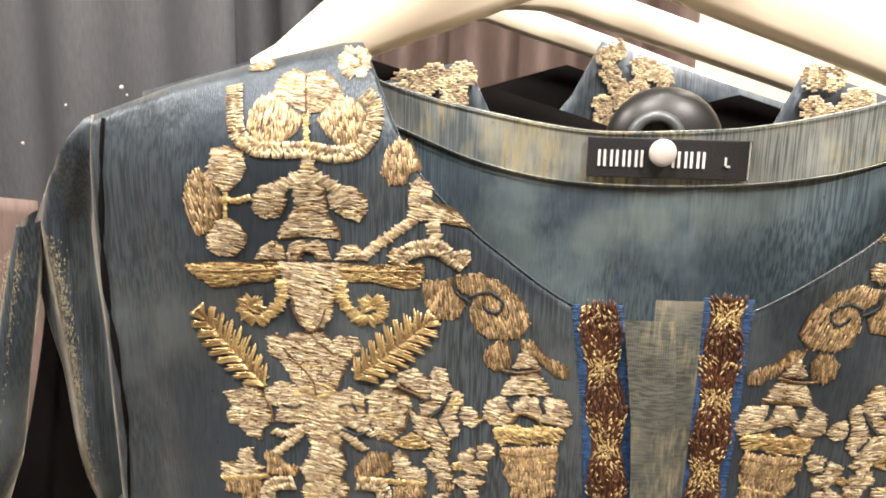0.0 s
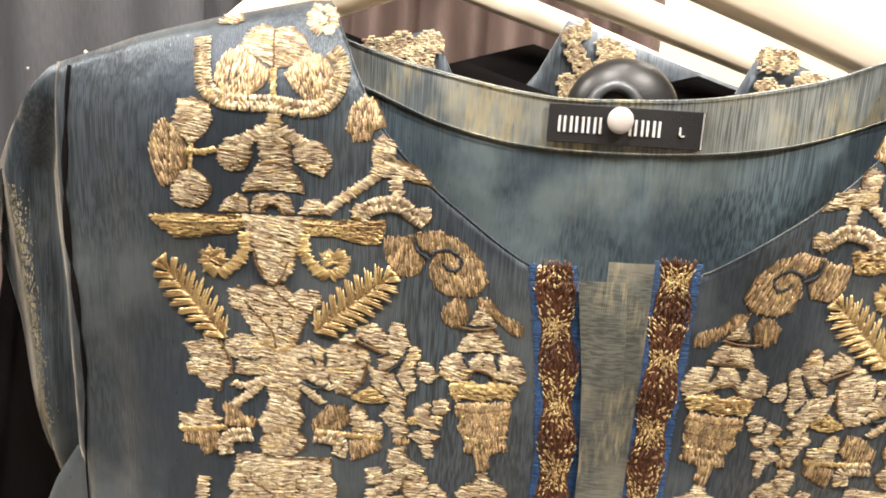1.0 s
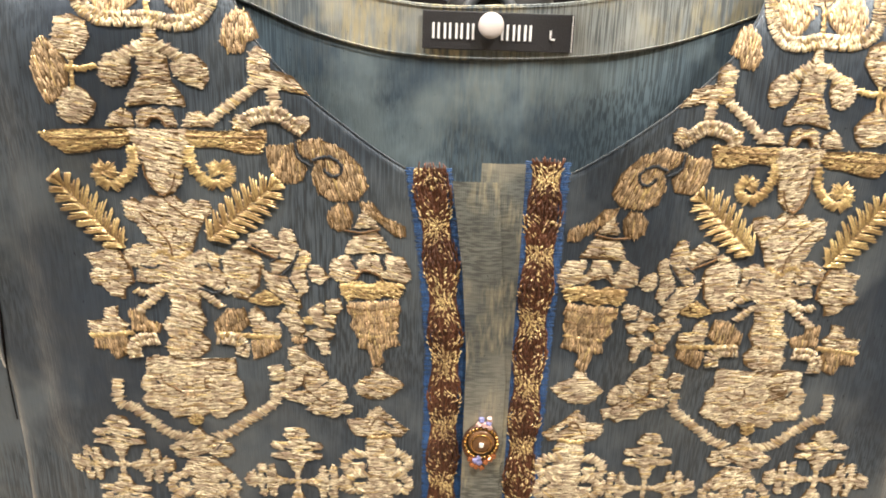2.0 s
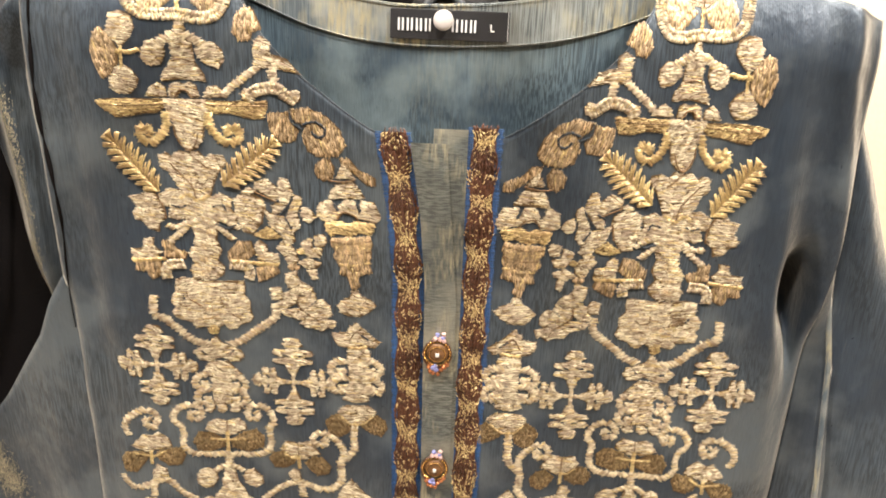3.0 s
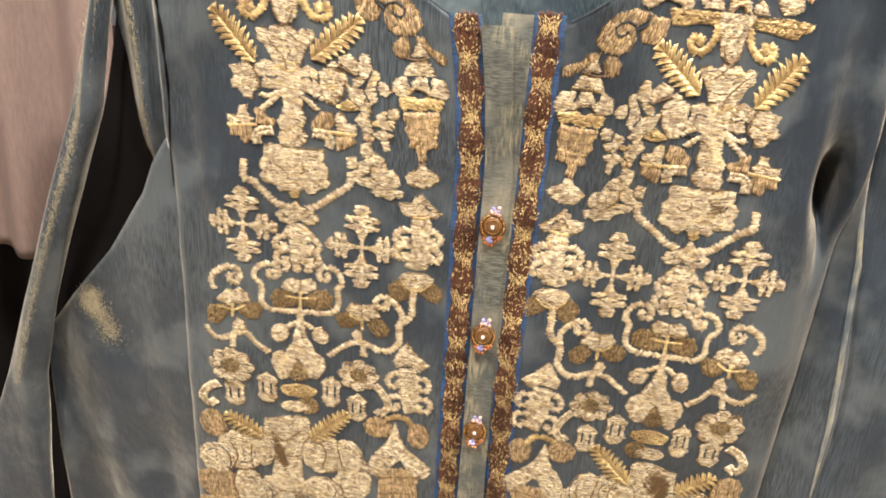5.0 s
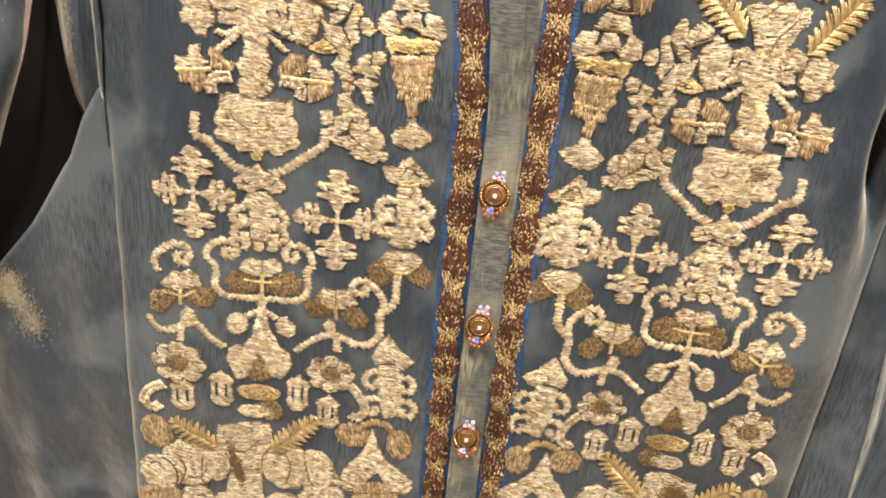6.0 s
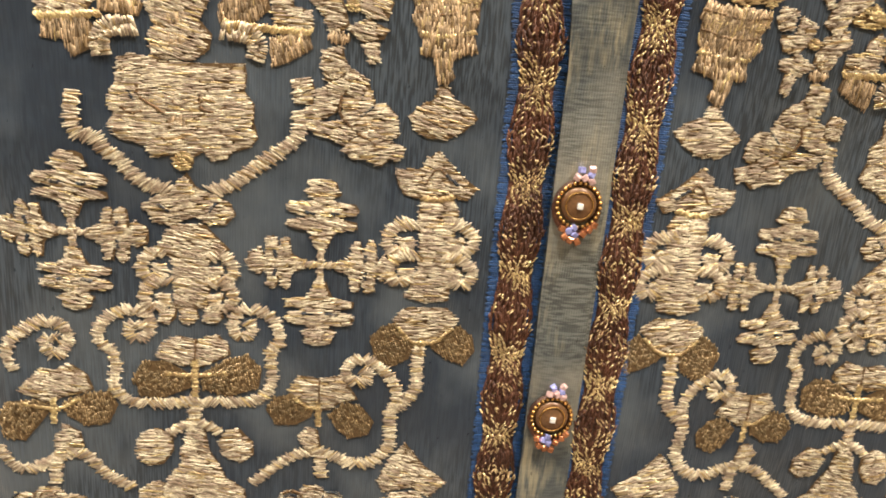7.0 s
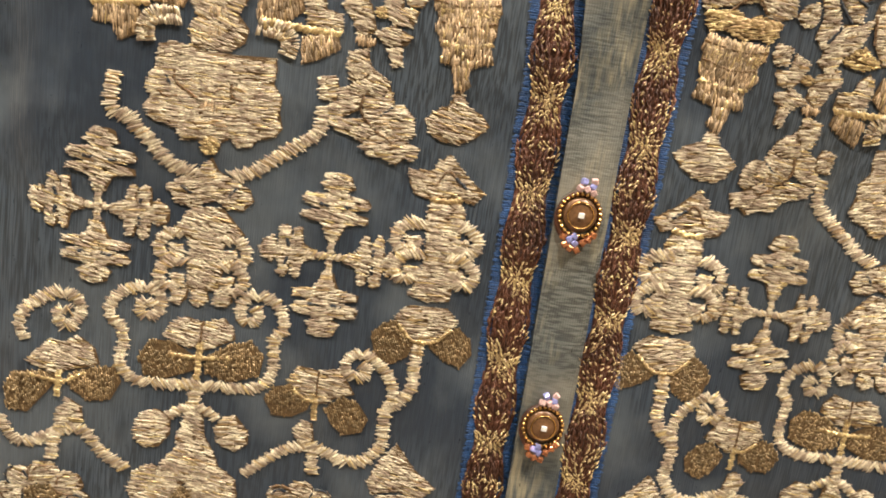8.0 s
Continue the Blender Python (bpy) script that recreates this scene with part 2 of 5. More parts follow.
# ---- the shop round it ----
def wall(name, x0, x1, y0, y1, z0, z1, mat, label):
    ob = part(name, box(bmesh.new(), x0, x1, y0, y1, z0, z1), mat, None)
    return tagged(ob, label, "wall", kind="structure")


wall("floor", -3.1, 3.1, -3.1, 2.1, -0.1, 0.0, FLOOR, "beige polished tile shop floor")
wall("ceiling", -3.1, 3.1, -3.1, 2.1, 2.7, 2.8, CEIL, "white painted shop ceiling")
wall("wall_north", -3.0, 3.0, 1.0, 1.1, 0.0, 2.7, WALL, "cream painted shop wall behind the clothes rail")
wall("wall_south", -3.0, 3.0, -3.1, -3.0, 0.0, 2.7, WALL, "cream painted shop wall")
wall("wall_west", -3.1, -3.0, -3.1, 1.1, 0.0, 2.7, WALL_GREY, "grey painted shop wall")
wall("wall_east", 3.0, 3.1, -3.1, 1.1, 0.0, 2.7, WALL, "cream painted shop wall")


# ---- the kurta ----
kurta = tagged(new("embroidered_kurta"), "blue-grey tissue silk kurta with gold embroidery on wooden hanger", "kurta")


def bell(x, c, w):
    return math.exp(-(((x - c) / w) ** 2))


def front_y(x, z):
    """Depth of the front cloth: it leans back downwards, rolls away at the sides and over the shoulders."""
    a = abs(x)
    y = (1.30 - z) * 0.075
    if a > 0.15:
        y += ((a - 0.15) / 0.06) ** 2 * 0.012
    if z > 1.42:
        y += (z - 1.42) ** 2 * 10
    return y


def cloth_y(x, z):
    """The same with soft creases; the right side has a deep fold by the armhole."""
    y = front_y(x, z)
    soft = noise.noise(Vector((x * 14, 3.1, z * 9))) * 0.0024 + noise.noise(Vector((x * 48, 7.7, z * 34))) * 0.0011
    y += soft
    if x > 0.155:
        lean = 0.182 + (1.31 - z) * 0.10
        y += 0.030 * bell(x, lean - 0.003, 0.0072) * bell(z, 1.311, 0.020) + 0.012 * bell(x, lean, 0.0035) * bell(z, 1.290, 0.026)
        y -= 0.007 * bell(x, lean - 0.014, 0.008) * bell(z, 1.30, 0.09)
        y -= 0.008 * bell(x, float(np.interp(z, (1.15, 1.27, 1.353, 1.42), (0.211, 0.206, 0.191, 0.179))), 0.007)
    if abs(x) > 0.187 and z < 1.30:
        y += 0.005 * min(1, (1.30 - z) / 0.02) * ((abs(x) - 0.187) / 0.007) ** 2
    if x < -0.16:
        y += 0.0022 * bell(x, -0.178, 0.008) * bell(z, 1.30, 0.16)
    return y


NECK = [(0, 1.3790), (0.014, 1.3790), (0.029, 1.3845), (0.0405, 1.3913), (0.052, 1.3997), (0.0655, 1.4104), (0.0816, 1.427), (0.0893, 1.440), (0.0973, 1.457), (0.1042, 1.4705), (0.141, 1.4610), (0.165, 1.4535), (0.193, 1.4430)]


def neck_top(x):
    a = abs(x)
    return curve(NECK[:10], a) if a < 0.1042 else lerp(NECK[9:], a)


xs = sorted({round(v, 4) for v in steps(-0.194, 0.194, 260)} | {s * p[0] for p in NECK[:-1] for s in (-1, 1)})
sheet("front_panel", xs, lambda x: 0.86, neck_top, cloth_y, 150, SILK, kurta, "blue-grey tissue silk front with round neckline")

# neckline piping: a fine rolled edge
for s in (-1, 1):
    bm = bmesh.new()
    tube(bm, [(s * x, cloth_y(s * x, neck_top(x)) - 0.0002, neck_top(x)) for x in steps(0.03, 0.103, 40)], 0.0003, 6)
    part("neck_edge", bm, SILK, kurta, "thin rolled neckline edge", True)

# inside of the back, seen through the neck
BACK_TOP = [(-0.12, 1.466), (-0.094, 1.4555), (-0.063, 1.4478), (-0.026, 1.4420), (0.005, 1.4425), (0.033, 1.4450), (0.071, 1.4535), (0.094, 1.462), (0.12, 1.470)]
BACK_LOW = [(-0.12, 1.452), (-0.088, 1.4388), (-0.062, 1.4290), (-0.033, 1.4234), (0.006, 1.4226), (0.044, 1.4257), (0.074, 1.4324), (0.12, 1.450)]


def band_y(x, z):
    return 0.013 + 0.35 * max(0, abs(x) - 0.06) ** 1.5 + noise.noise(Vector((x * 30, 1.0, z * 20))) * 0.0006


def back_y(x, z):
    return 0.0142 + max(0, 1.415 - z) * 0.14 + 0.35 * max(0, abs(x) - 0.06) ** 1.5 + 0.0016 * noise.noise(Vector((x * 18, 5.0, z * 10))) - 0.003 * bell(x, 0.012, 0.004) * max(0, min(1, (1.425 - z) * 40))


xs = steps(-0.118, 0.118, 118)
sheet("back_panel", xs, lambda x: 1.0, lambda x: curve(BACK_TOP, x) - 0.003, back_y, 60, SILK_IN, kurta, "inside of the blue-grey silk back")
sheet("neckband", xs, lambda x: curve(BACK_LOW, x), lambda x: curve(BACK_TOP, x), band_y, 14, SILK_FACE, kurta, "gold-shot silk facing round the back neck", 0.0006)
bm = bmesh.new()
tube(bm, [(x, band_y(x, 1.43) - 0.0012, curve(BACK_LOW, x) + 0.0010) for x in xs], 0.00022, 6)
tube(bm, [(x, band_y(x, 1.44) - 0.0008, curve(BACK_TOP, x) - 0.0002) for x in xs], 0.0004, 6)
part("facing_hem", bm, SILK_FACE, kurta, "rolled hem of the neck facing", True)

# woven label with plain bars for its maker's name, and the size letter
label_ = part("woven_label", box(bmesh.new(), -0.0258, 0.0298, 0.0108, 0.0117, 1.4262, 1.4398, 0.0003), BLACK_SATIN, kurta, "black woven satin neck label")
for k in range(9):
    gx = -0.0222 + 0.0042 * k
    if not -0.0075 < gx < 0.0015:
        for bx in (gx, gx + 0.0019):
            part("name_bar", box(bmesh.new(), bx, bx + 0.0008, 0.0102, 0.0110, 1.4300, 1.4356), WHITE_WEAVE, label_, "white woven bar")
bm = box(bmesh.new(), 0.0208, 0.0214, 0.0102, 0.0110, 1.4306, 1.4340)
box(bm, 0.0208, 0.0227, 0.0102, 0.0110, 1.4306, 1.4312)
part("size_letter", bm, WHITE_WEAVE, label_, "white woven letter L")
bm = bmesh.new()
for k in range(26):
    box(bm, 0.0288, 0.0292, 0.0102, 0.0110, 1.4266 + k * 0.0005, 1.4269 + k * 0.0005)
part("label_stitches", bm, WHITE_WEAVE, label_, "white edge stitches")


# ---- side panel and sleeves ----
def side_y(x, z):
    a = abs(x) - 0.186
    return front_y(0.19, z) + 0.0030 + 0.12 * a + min(1, a / 0.03) * (0.0022 * math.sin(x * 90 + z * 14) + 0.003 * noise.noise(Vector((x * 30, 2.0, z * 14))))


FLARE = [(0.186, 1.300), (0.195, 1.300), (0.205, 1.284), (0.2141, 1.262), (0.244, 1.2175), (0.275, 1.180), (0.303, 1.146), (0.306, 1.10)]
sheet("side_panel", steps(-0.306, -0.186, 60), lambda x: 0.80, lambda x: lerp(FLARE, -x), side_y, 70, SILK, kurta, "flared side of the silk body")


def fold_side_y(x, z):
    """The body cloth beside the deep fold: it rises to the sleeve's fold edge and falls away behind it."""
    edge = float(np.interp(-z, (-1.36, -1.272, -1.225, -1.165, -1.10), (0.197, 0.2065, 0.2110, 0.2170, 0.2190)))
    t = min(1, max(0, (x - 0.1935) / (edge - 0.1935)))
    return cloth_y(0.1935, z) * (1 - t) + (0.0085 + 0.03 * max(0, 1.2 - z)) * t + 0.6 * max(0, x - edge)


sheet("side_panel", steps(0.1935, 0.275, 50), lambda x: 0.80, lambda x: lerp([(0.1935, 1.352), (0.206, 1.278), (0.212, 1.262), (0.275, 1.25)], x), fold_side_y, 60, SILK, kurta, "flared side of the silk body")


def drape(name, path, widths, bulge, label):
    """A length of sleeve cloth: a flattened open tube that follows path, with widths across it and a rounded front."""
    verts, faces, m, around = [], [], len(path) * 6, 28
    t_in = [i / (len(path) - 1) for i in range(len(path))]
    for i in range(m + 1):
        t = i / m
        c = [float(np.interp(t, t_in, [p[k] for p in path])) for k in range(3)]
        w = float(np.interp(t, t_in, widths))
        for k in range(around):
            a = 2 * math.pi * k / around
            wob = 1 + 0.10 * noise.noise(Vector((math.cos(a) * 1.5, math.sin(a) * 1.5, c[2] * 16)))
            fold = 0.0016 * math.sin(3 * a + c[2] * 30)
            verts.append((c[0] + w * wob * math.cos(a), c[1] + bulge * wob * math.sin(a) + fold, c[2] + 0.002 * math.sin(a)))
    for i in range(m):
        for k in range(around):
            p, q = i * around + k, i * around + (k + 1) % around
            faces.append((p, q, q + around, p + around))
    return mesh_object(name, verts, faces, SILK, kurta, label)


def ridge_line(z, table):
    return float(np.interp(z, [p[0] for p in table], [p[1] for p in table]))


CAP = [(0.188, 1.4450), (0.2005, 1.4420), (0.2107, 1.4285), (0.2189, 1.4168), (0.2286, 1.4018), (0.2330, 1.392)]
HEM = [(0.188, 1.252), (0.2141, 1.2580), (0.2195, 1.283), (0.2218, 1.320), (0.2245, 1.345), (0.2290, 1.365), (0.2330, 1.388)]
RIDGE = [(1.25, -0.210), (1.2915, -0.2120), (1.334, -0.2145), (1.366, -0.2170), (1.403, -0.2200), (1.44, -0.21)]


def cap_y(x, z):
    r = ridge_line(z, RIDGE)
    return front_y(0.19, z) + 0.0012 + 0.20 * (abs(x) - 0.19) + 0.017 * min(1, max(0, (abs(x) - 0.192) / 0.022)) ** 1.5 - 0.007 * bell(x, r, 0.0055) + 0.010 * bell(x, r + 0.014, 0.006) + 0.001 * noise.noise(Vector((x * 60, 4.0, z * 30))) + 0.022 * max(0, (1.315 - z) / 0.06) ** 2


sheet("sleeve_fold", steps(-0.2325, -0.189, 60), lambda x: lerp(HEM, -x), lambda x: lerp(CAP, -x), cap_y, 60, SILK, kurta, "folded silk of the sleeve at the armhole")
drape("sleeve", [(-0.2270, 0.020, 1.404), (-0.2385, 0.020, 1.356), (-0.2490, 0.020, 1.308), (-0.2635, 0.020, 1.2676), (-0.2805, 0.021, 1.220), (-0.2960, 0.022, 1.174), (-0.3130, 0.024, 1.116), (-0.34, 0.03, 1.0)],
      [0.0040, 0.0070, 0.0090, 0.0092, 0.0100, 0.012, 0.014, 0.03], 0.009, "blue-grey silk sleeve hanging straight down")
drape("sleeve", [(0.1900, 0.028, 1.432), (0.1980, 0.028, 1.400), (0.2060, 0.026, 1.370), (0.2150, 0.024, 1.3255), (0.2340, 0.020, 1.27), (0.2560, 0.018, 1.20), (0.27, 0.018, 1.10), (0.28, 0.02, 0.95)],
      [0.003, 0.006, 0.010, 0.017, 0.030, 0.044, 0.055, 0.06], 0.014, "blue-grey silk sleeve hanging straight down")
# black sheets stand in for the shade inside the sleeve openings
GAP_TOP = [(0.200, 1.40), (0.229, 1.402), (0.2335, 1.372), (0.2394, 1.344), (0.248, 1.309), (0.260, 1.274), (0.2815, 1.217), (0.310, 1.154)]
sheet("sleeve_shade", steps(-0.310, -0.204, 40), lambda x: lerp(FLARE, -x) - 0.006, lambda x: lerp(GAP_TOP, -x), lambda x, z: 0.037 + 0.002 * math.sin(x * 120), 24, BLACK_CLOTH_SHADE, kurta, "black sheet painting the shade inside the sleeve opening")
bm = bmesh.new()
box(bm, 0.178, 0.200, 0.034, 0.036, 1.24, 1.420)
part("sleeve_shade", bm, BLACK_CLOTH_SHADE, kurta, "black sheet painting the shade inside the sleeve opening")


# pale gold for glints painted where the silk folds are lit
GLINT_GOLD = material("pale_gold_glint", (0.46, 0.41, 0.29), 0.45, 0.4, 0.3, 300, 0.2, 1700, island=True, depth=0.0003)


def glints(path, wide, count, depth, seed):
    """Fine pale gold dashes that paint glints on the lurex silk, thick along a path of (x, z) and thinning out at its
    sides.
    """
    rng, verts, faces = random.Random(seed), [], []
    for k in range(count):
        t = rng.random() * (len(path) - 1)
        a, b, f = path[int(t)], path[int(t) + 1], t - int(t)
        x, z = a[0] + (b[0] - a[0]) * f + rng.gauss(0, wide), a[1] + (b[1] - a[1]) * f + rng.gauss(0, wide)
        h, g = rng.uniform(0.0002, 0.0007), rng.uniform(0.00006, 0.00012)
        for px, pz in ((x - g, z - h), (x + g, z - h), (x + g, z + h), (x - g, z + h)):
            verts.append((px, depth(px, pz) - 0.0003 - rng.uniform(0, 0.0002), pz))
        faces.append(tuple(range(4 * k, 4 * k + 4)))
    tagged(mesh_object("painted_glint", verts, faces, GLINT_GOLD, kurta, "pale gold dashes painted as glints on the lurex silk", False), kind="stuff")


def sleeve_y(x, z):
    return 0.0105


# dashes put the gold-lit ridges and bright patches into the colour
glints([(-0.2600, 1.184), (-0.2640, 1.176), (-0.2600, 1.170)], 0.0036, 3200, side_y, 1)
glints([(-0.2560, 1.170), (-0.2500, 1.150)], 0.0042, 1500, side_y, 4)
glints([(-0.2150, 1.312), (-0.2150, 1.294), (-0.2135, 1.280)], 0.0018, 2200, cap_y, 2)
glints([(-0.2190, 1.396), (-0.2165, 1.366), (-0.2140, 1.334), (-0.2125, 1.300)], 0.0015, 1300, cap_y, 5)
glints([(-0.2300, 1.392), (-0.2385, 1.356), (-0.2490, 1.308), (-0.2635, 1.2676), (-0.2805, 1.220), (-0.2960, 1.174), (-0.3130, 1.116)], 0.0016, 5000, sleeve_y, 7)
# thin pale tube added to draw the highlight line down the sleeve fold
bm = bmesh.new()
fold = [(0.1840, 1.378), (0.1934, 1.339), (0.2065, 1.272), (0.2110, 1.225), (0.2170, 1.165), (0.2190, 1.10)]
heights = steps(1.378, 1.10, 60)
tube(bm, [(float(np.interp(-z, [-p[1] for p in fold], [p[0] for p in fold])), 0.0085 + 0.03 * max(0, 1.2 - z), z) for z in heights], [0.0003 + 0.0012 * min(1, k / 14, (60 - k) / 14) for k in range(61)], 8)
part("fold_highlight", bm, SILK_FACE, kurta, "pale tube added as the gold highlight on the sleeve fold", True)

# armhole seam: a dark stitched line
for s in (-1,):
    bm = bmesh.new()
    tube(bm, [(s * (0.1905 + 0.0012 * math.sin(z * 60)), cloth_y(s * 0.19, z) - 0.0003, z) for z in steps(1.27, 1.442, 60)], [0.0003 + 0.0011 * abs(math.sin(k * 0.35)) * bell(k, 38, 22) for k in range(61)], 6)
    part("armhole_seam", bm, BLACK_CLOTH_SHADE, kurta, "dark armhole seam thread", True)


# ---- embroidery ----
def stitch_mesh(name, groups, parent, label, ground=None):
    """Ridges of thread. groups: (material, stitches), each stitch x0, z0, x1, z1, half width, base height, thickness, in mm. One low ridge of thread a stitch."""
    at = np.array([0.0, 0.16, 0.5, 0.84, 1.0])
    lift = np.array([0.05, 0.8, 1.0, 0.8, 0.05])
    verts, faces, index, mats, base = [], [], [], [], 0
    for mat, st in groups:
        if not len(st):
            continue
        st = np.asarray(st, float)
        d = st[:, 2:4] - st[:, 0:2]
        length = np.maximum(np.hypot(d[:, 0], d[:, 1]), 0.05)[:, None]
        side = np.stack([-d[:, 1], d[:, 0]], -1) / length
        pts = st[:, None, 0:2] + d[:, None, :] * at[None, :, None]
        width = st[:, 4][:, None] * np.array([0.5, 1.0, 1.0, 1.0, 0.5])
        cols = []
        for k, low in ((-1, -0.2), (0, 1.0), (1, -0.2)):
            xz = pts + k * side[:, None, :] * width[:, :, None]
            h = st[:, 5][:, None] * np.array([0.5, 1, 1, 1, 0.5]) + st[:, 6][:, None] * lift * low
            cols.append(np.concatenate([xz, h[:, :, None]], -1))
        v = np.stack(cols, 2).reshape(-1, 3)
        x, z = v[:, 0] / 1000, v[:, 1] / 1000 + 1.3
        y = np.array([cloth_y(a, b) for a, b in zip(x, z)]) - v[:, 2] / 1000 - 0.0002
        verts += np.stack([x, y, z], -1).tolist()
        n = len(st)
        quad = [(3 * i + j, 3 * i + j + 1, 3 * i + j + 4, 3 * i + j + 3) for i in range(4) for j in range(2)]
        f = (np.arange(n)[:, None, None] * 15 + np.array(quad)[None]).reshape(-1, 4) + base
        faces += f.tolist()
        if mat not in mats:
            mats.append(mat)
        index += [mats.index(mat)] * len(f)
        base += n * 15
    if ground:
        mats.append(UNDER)
        index.append(len(mats) - 1)
        faces.append(tuple(range(base, base + len(ground))))
        verts += [(u / 1000, cloth_y(u / 1000, w / 1000 + 1.3) - 0.00045, w / 1000 + 1.3) for u, w in ground]
    return mesh_object(name, verts, faces, mats, parent, label, True, index)


def fill(outline, angle, pitch, length, loft, rng):
    """Satin rows across an outline; long rows are broken into bricked stitches with ragged ends."""
    c, s = math.cos(angle), math.sin(angle)
    poly = np.array(outline) @ np.array([[c, -s], [s, c]])
    a, b = poly, np.roll(poly, -1, 0)
    made, row = [], poly[:, 1].min() + pitch * 0.4
    while row < poly[:, 1].max():
        cut = ((a[:, 1] <= row) & (b[:, 1] > row)) | ((b[:, 1] <= row) & (a[:, 1] > row))
        hits = np.sort(a[cut, 0] + (row - a[cut, 1]) / (b[cut, 1] - a[cut, 1]) * (b[cut, 0] - a[cut, 0]))
        for p, q in zip(hits[::2], hits[1::2]):
            p, q = p - rng.uniform(-0.5, 0.8), q + rng.uniform(-0.5, 0.8)
            if q - p < 0.6:
                continue
            x = p
            first = rng.uniform(0.4, 1.0) * length
            while x < q - 0.3:
                e = min(q, x + (first if x == p else length * rng.uniform(0.5, 1.4)))
                if q - e < 1.2:
                    e = q
                if e < q and rng.random() < 0.22:
                    x = x + rng.uniform(0.8, 1.8)
                    continue
                mid = np.array([(x + e) / 2, row])
                ab = b - a
                t = np.clip(((mid - a) * ab).sum(1) / np.maximum((ab * ab).sum(1), 1e-9), 0, 1)
                away = np.min(np.hypot(*(mid - a - ab * t[:, None]).T))
                tilt = rng.uniform(-0.18, 0.18)
                z0, z1 = row - tilt, row + tilt
                made.append((x * c - z0 * s, x * s + z0 * c, e * c - z1 * s, e * s + z1 * c, pitch * rng.uniform(0.30, 0.62), loft * (0.08 + 0.92 * min(away, 2.4) / 2.4) * rng.uniform(0.8, 1.15), pitch * rng.uniform(0.2, 0.85)))
                x = e - 0.15
        row += pitch * rng.uniform(0.9, 1.1)
    return made


def smooth_path(points, step=0.8):
    p = [np.array(v, float) for v in points]
    p = [2 * p[0] - p[1]] + p + [2 * p[-1] - p[-2]]
    out = []
    for i in range(1, len(p) - 2):
        n = max(2, int(np.hypot(*(p[i + 1] - p[i])) / step))
        for k in range(n):
            t = k / n
            out.append(0.5 * (2 * p[i] + (p[i + 1] - p[i - 1]) * t + (2 * p[i - 1] - 5 * p[i] + 4 * p[i + 1] - p[i + 2]) * t * t + (3 * p[i] - p[i - 1] - 3 * p[i + 1] + p[i + 2]) * t ** 3))
    out.append(p[-2])
    return out


# Shapes, in mm: u out from the placket, w up from 1.3 m. Each gives a colour and a maker of stitches.
def ragged(points, rng, amount=0.35):
    return [(u + rng.uniform(-amount, amount), w + rng.uniform(-amount, amount)) for u, w in points]


LINE = ("k", "n")
STYLE = {"c": (0.06, 0.46, 5.5, 0.55), "g": (0.12, 0.44, 3.6, 0.6), "D": (1.45, 0.46, 5.0, 0.45), "d": (1.25, 0.72, 1.5, 0.25)}


def oval(c, u, w, ru, rw, turn=0):
    t = radians(turn)

    def make(rng):
        size = min(ru, rw)
        lobes, ph = (rng.choice((5, 6, 7)) if size < 5.5 else rng.choice((8, 9, 10))), rng.uniform(0, 6)
        wave = 0.0 if c == "d" else 0.035
        pts = []
        for k in range(44):
            a = 2 * math.pi * k / 44
            r = 1 + wave * math.sin(lobes * a + ph)
            x, y = ru * r * math.cos(a), rw * r * math.sin(a)
            pts.append((u + x * math.cos(t) - y * math.sin(t), w + x * math.sin(t) + y * math.cos(t)))
        ang, pitch, length, loft = STYLE[c]
        return pts, fill(pts, ang + rng.uniform(-0.22, 0.22), pitch, length, loft, rng)
    return c, make, (u, w, ru, rw)


def patch(c, *points):
    def make(rng):
        closed = smooth_path([*points, points[0]], 1.6)
        ang, pitch, length, loft = STYLE[c]
        return closed, fill(ragged(closed, rng, 0.25), ang + rng.uniform(-0.18, 0.18), pitch, length, loft, rng)
    return c, make


def stroke(c, width, *points):
    """Satin along a path: the threads lie mostly level and slant where the path runs level, with uneven ends."""
    def make(rng):
        path, made = smooth_path(points, 0.42), []
        for i in range(len(path)):
            a, b = path[max(0, i - 1)], path[min(len(path) - 1, i + 1)]
            d = (b - a) / max(1e-6, np.hypot(*(b - a)))
            n = np.array([-d[1], d[0]])
            n = n if n[0] > 0 else -n
            n = n + np.array([0.7 if width < 5 else 0.2, 0.22 * rng.uniform(-1, 1)])
            n = n / max(0.55, abs(n[0] * -d[1] + n[1] * d[0]))
            lo, hi = (width / 2 * rng.uniform(0.9, 1.08) if width > 5 else width / 2 * (rng.uniform(0.70, 1.0) if (i // 3 + k) % 2 else rng.uniform(0.85, 1.35)) for k in (0, 1))
            p, q = path[i] - n * lo, path[i] + n * hi
            if width > 5:
                m = path[i] + n * width * rng.uniform(-0.2, 0.2)
                for e, g in ((p, m), (m, q)):
                    made.append((*e, *g, 0.25, rng.uniform(0.25, 0.6), rng.uniform(0.35, 0.65)))
            else:
                made.append((*p, *q, 0.24, rng.uniform(0.15, 0.45), rng.uniform(0.12, 0.4)))
        return None, made
    return c, make


def ring(c, u, w, r, width):
    return stroke(c, width, *[(u + r * math.cos(a), w + r * math.sin(a)) for a in (2 * math.pi * k / 14 for k in range(15))])


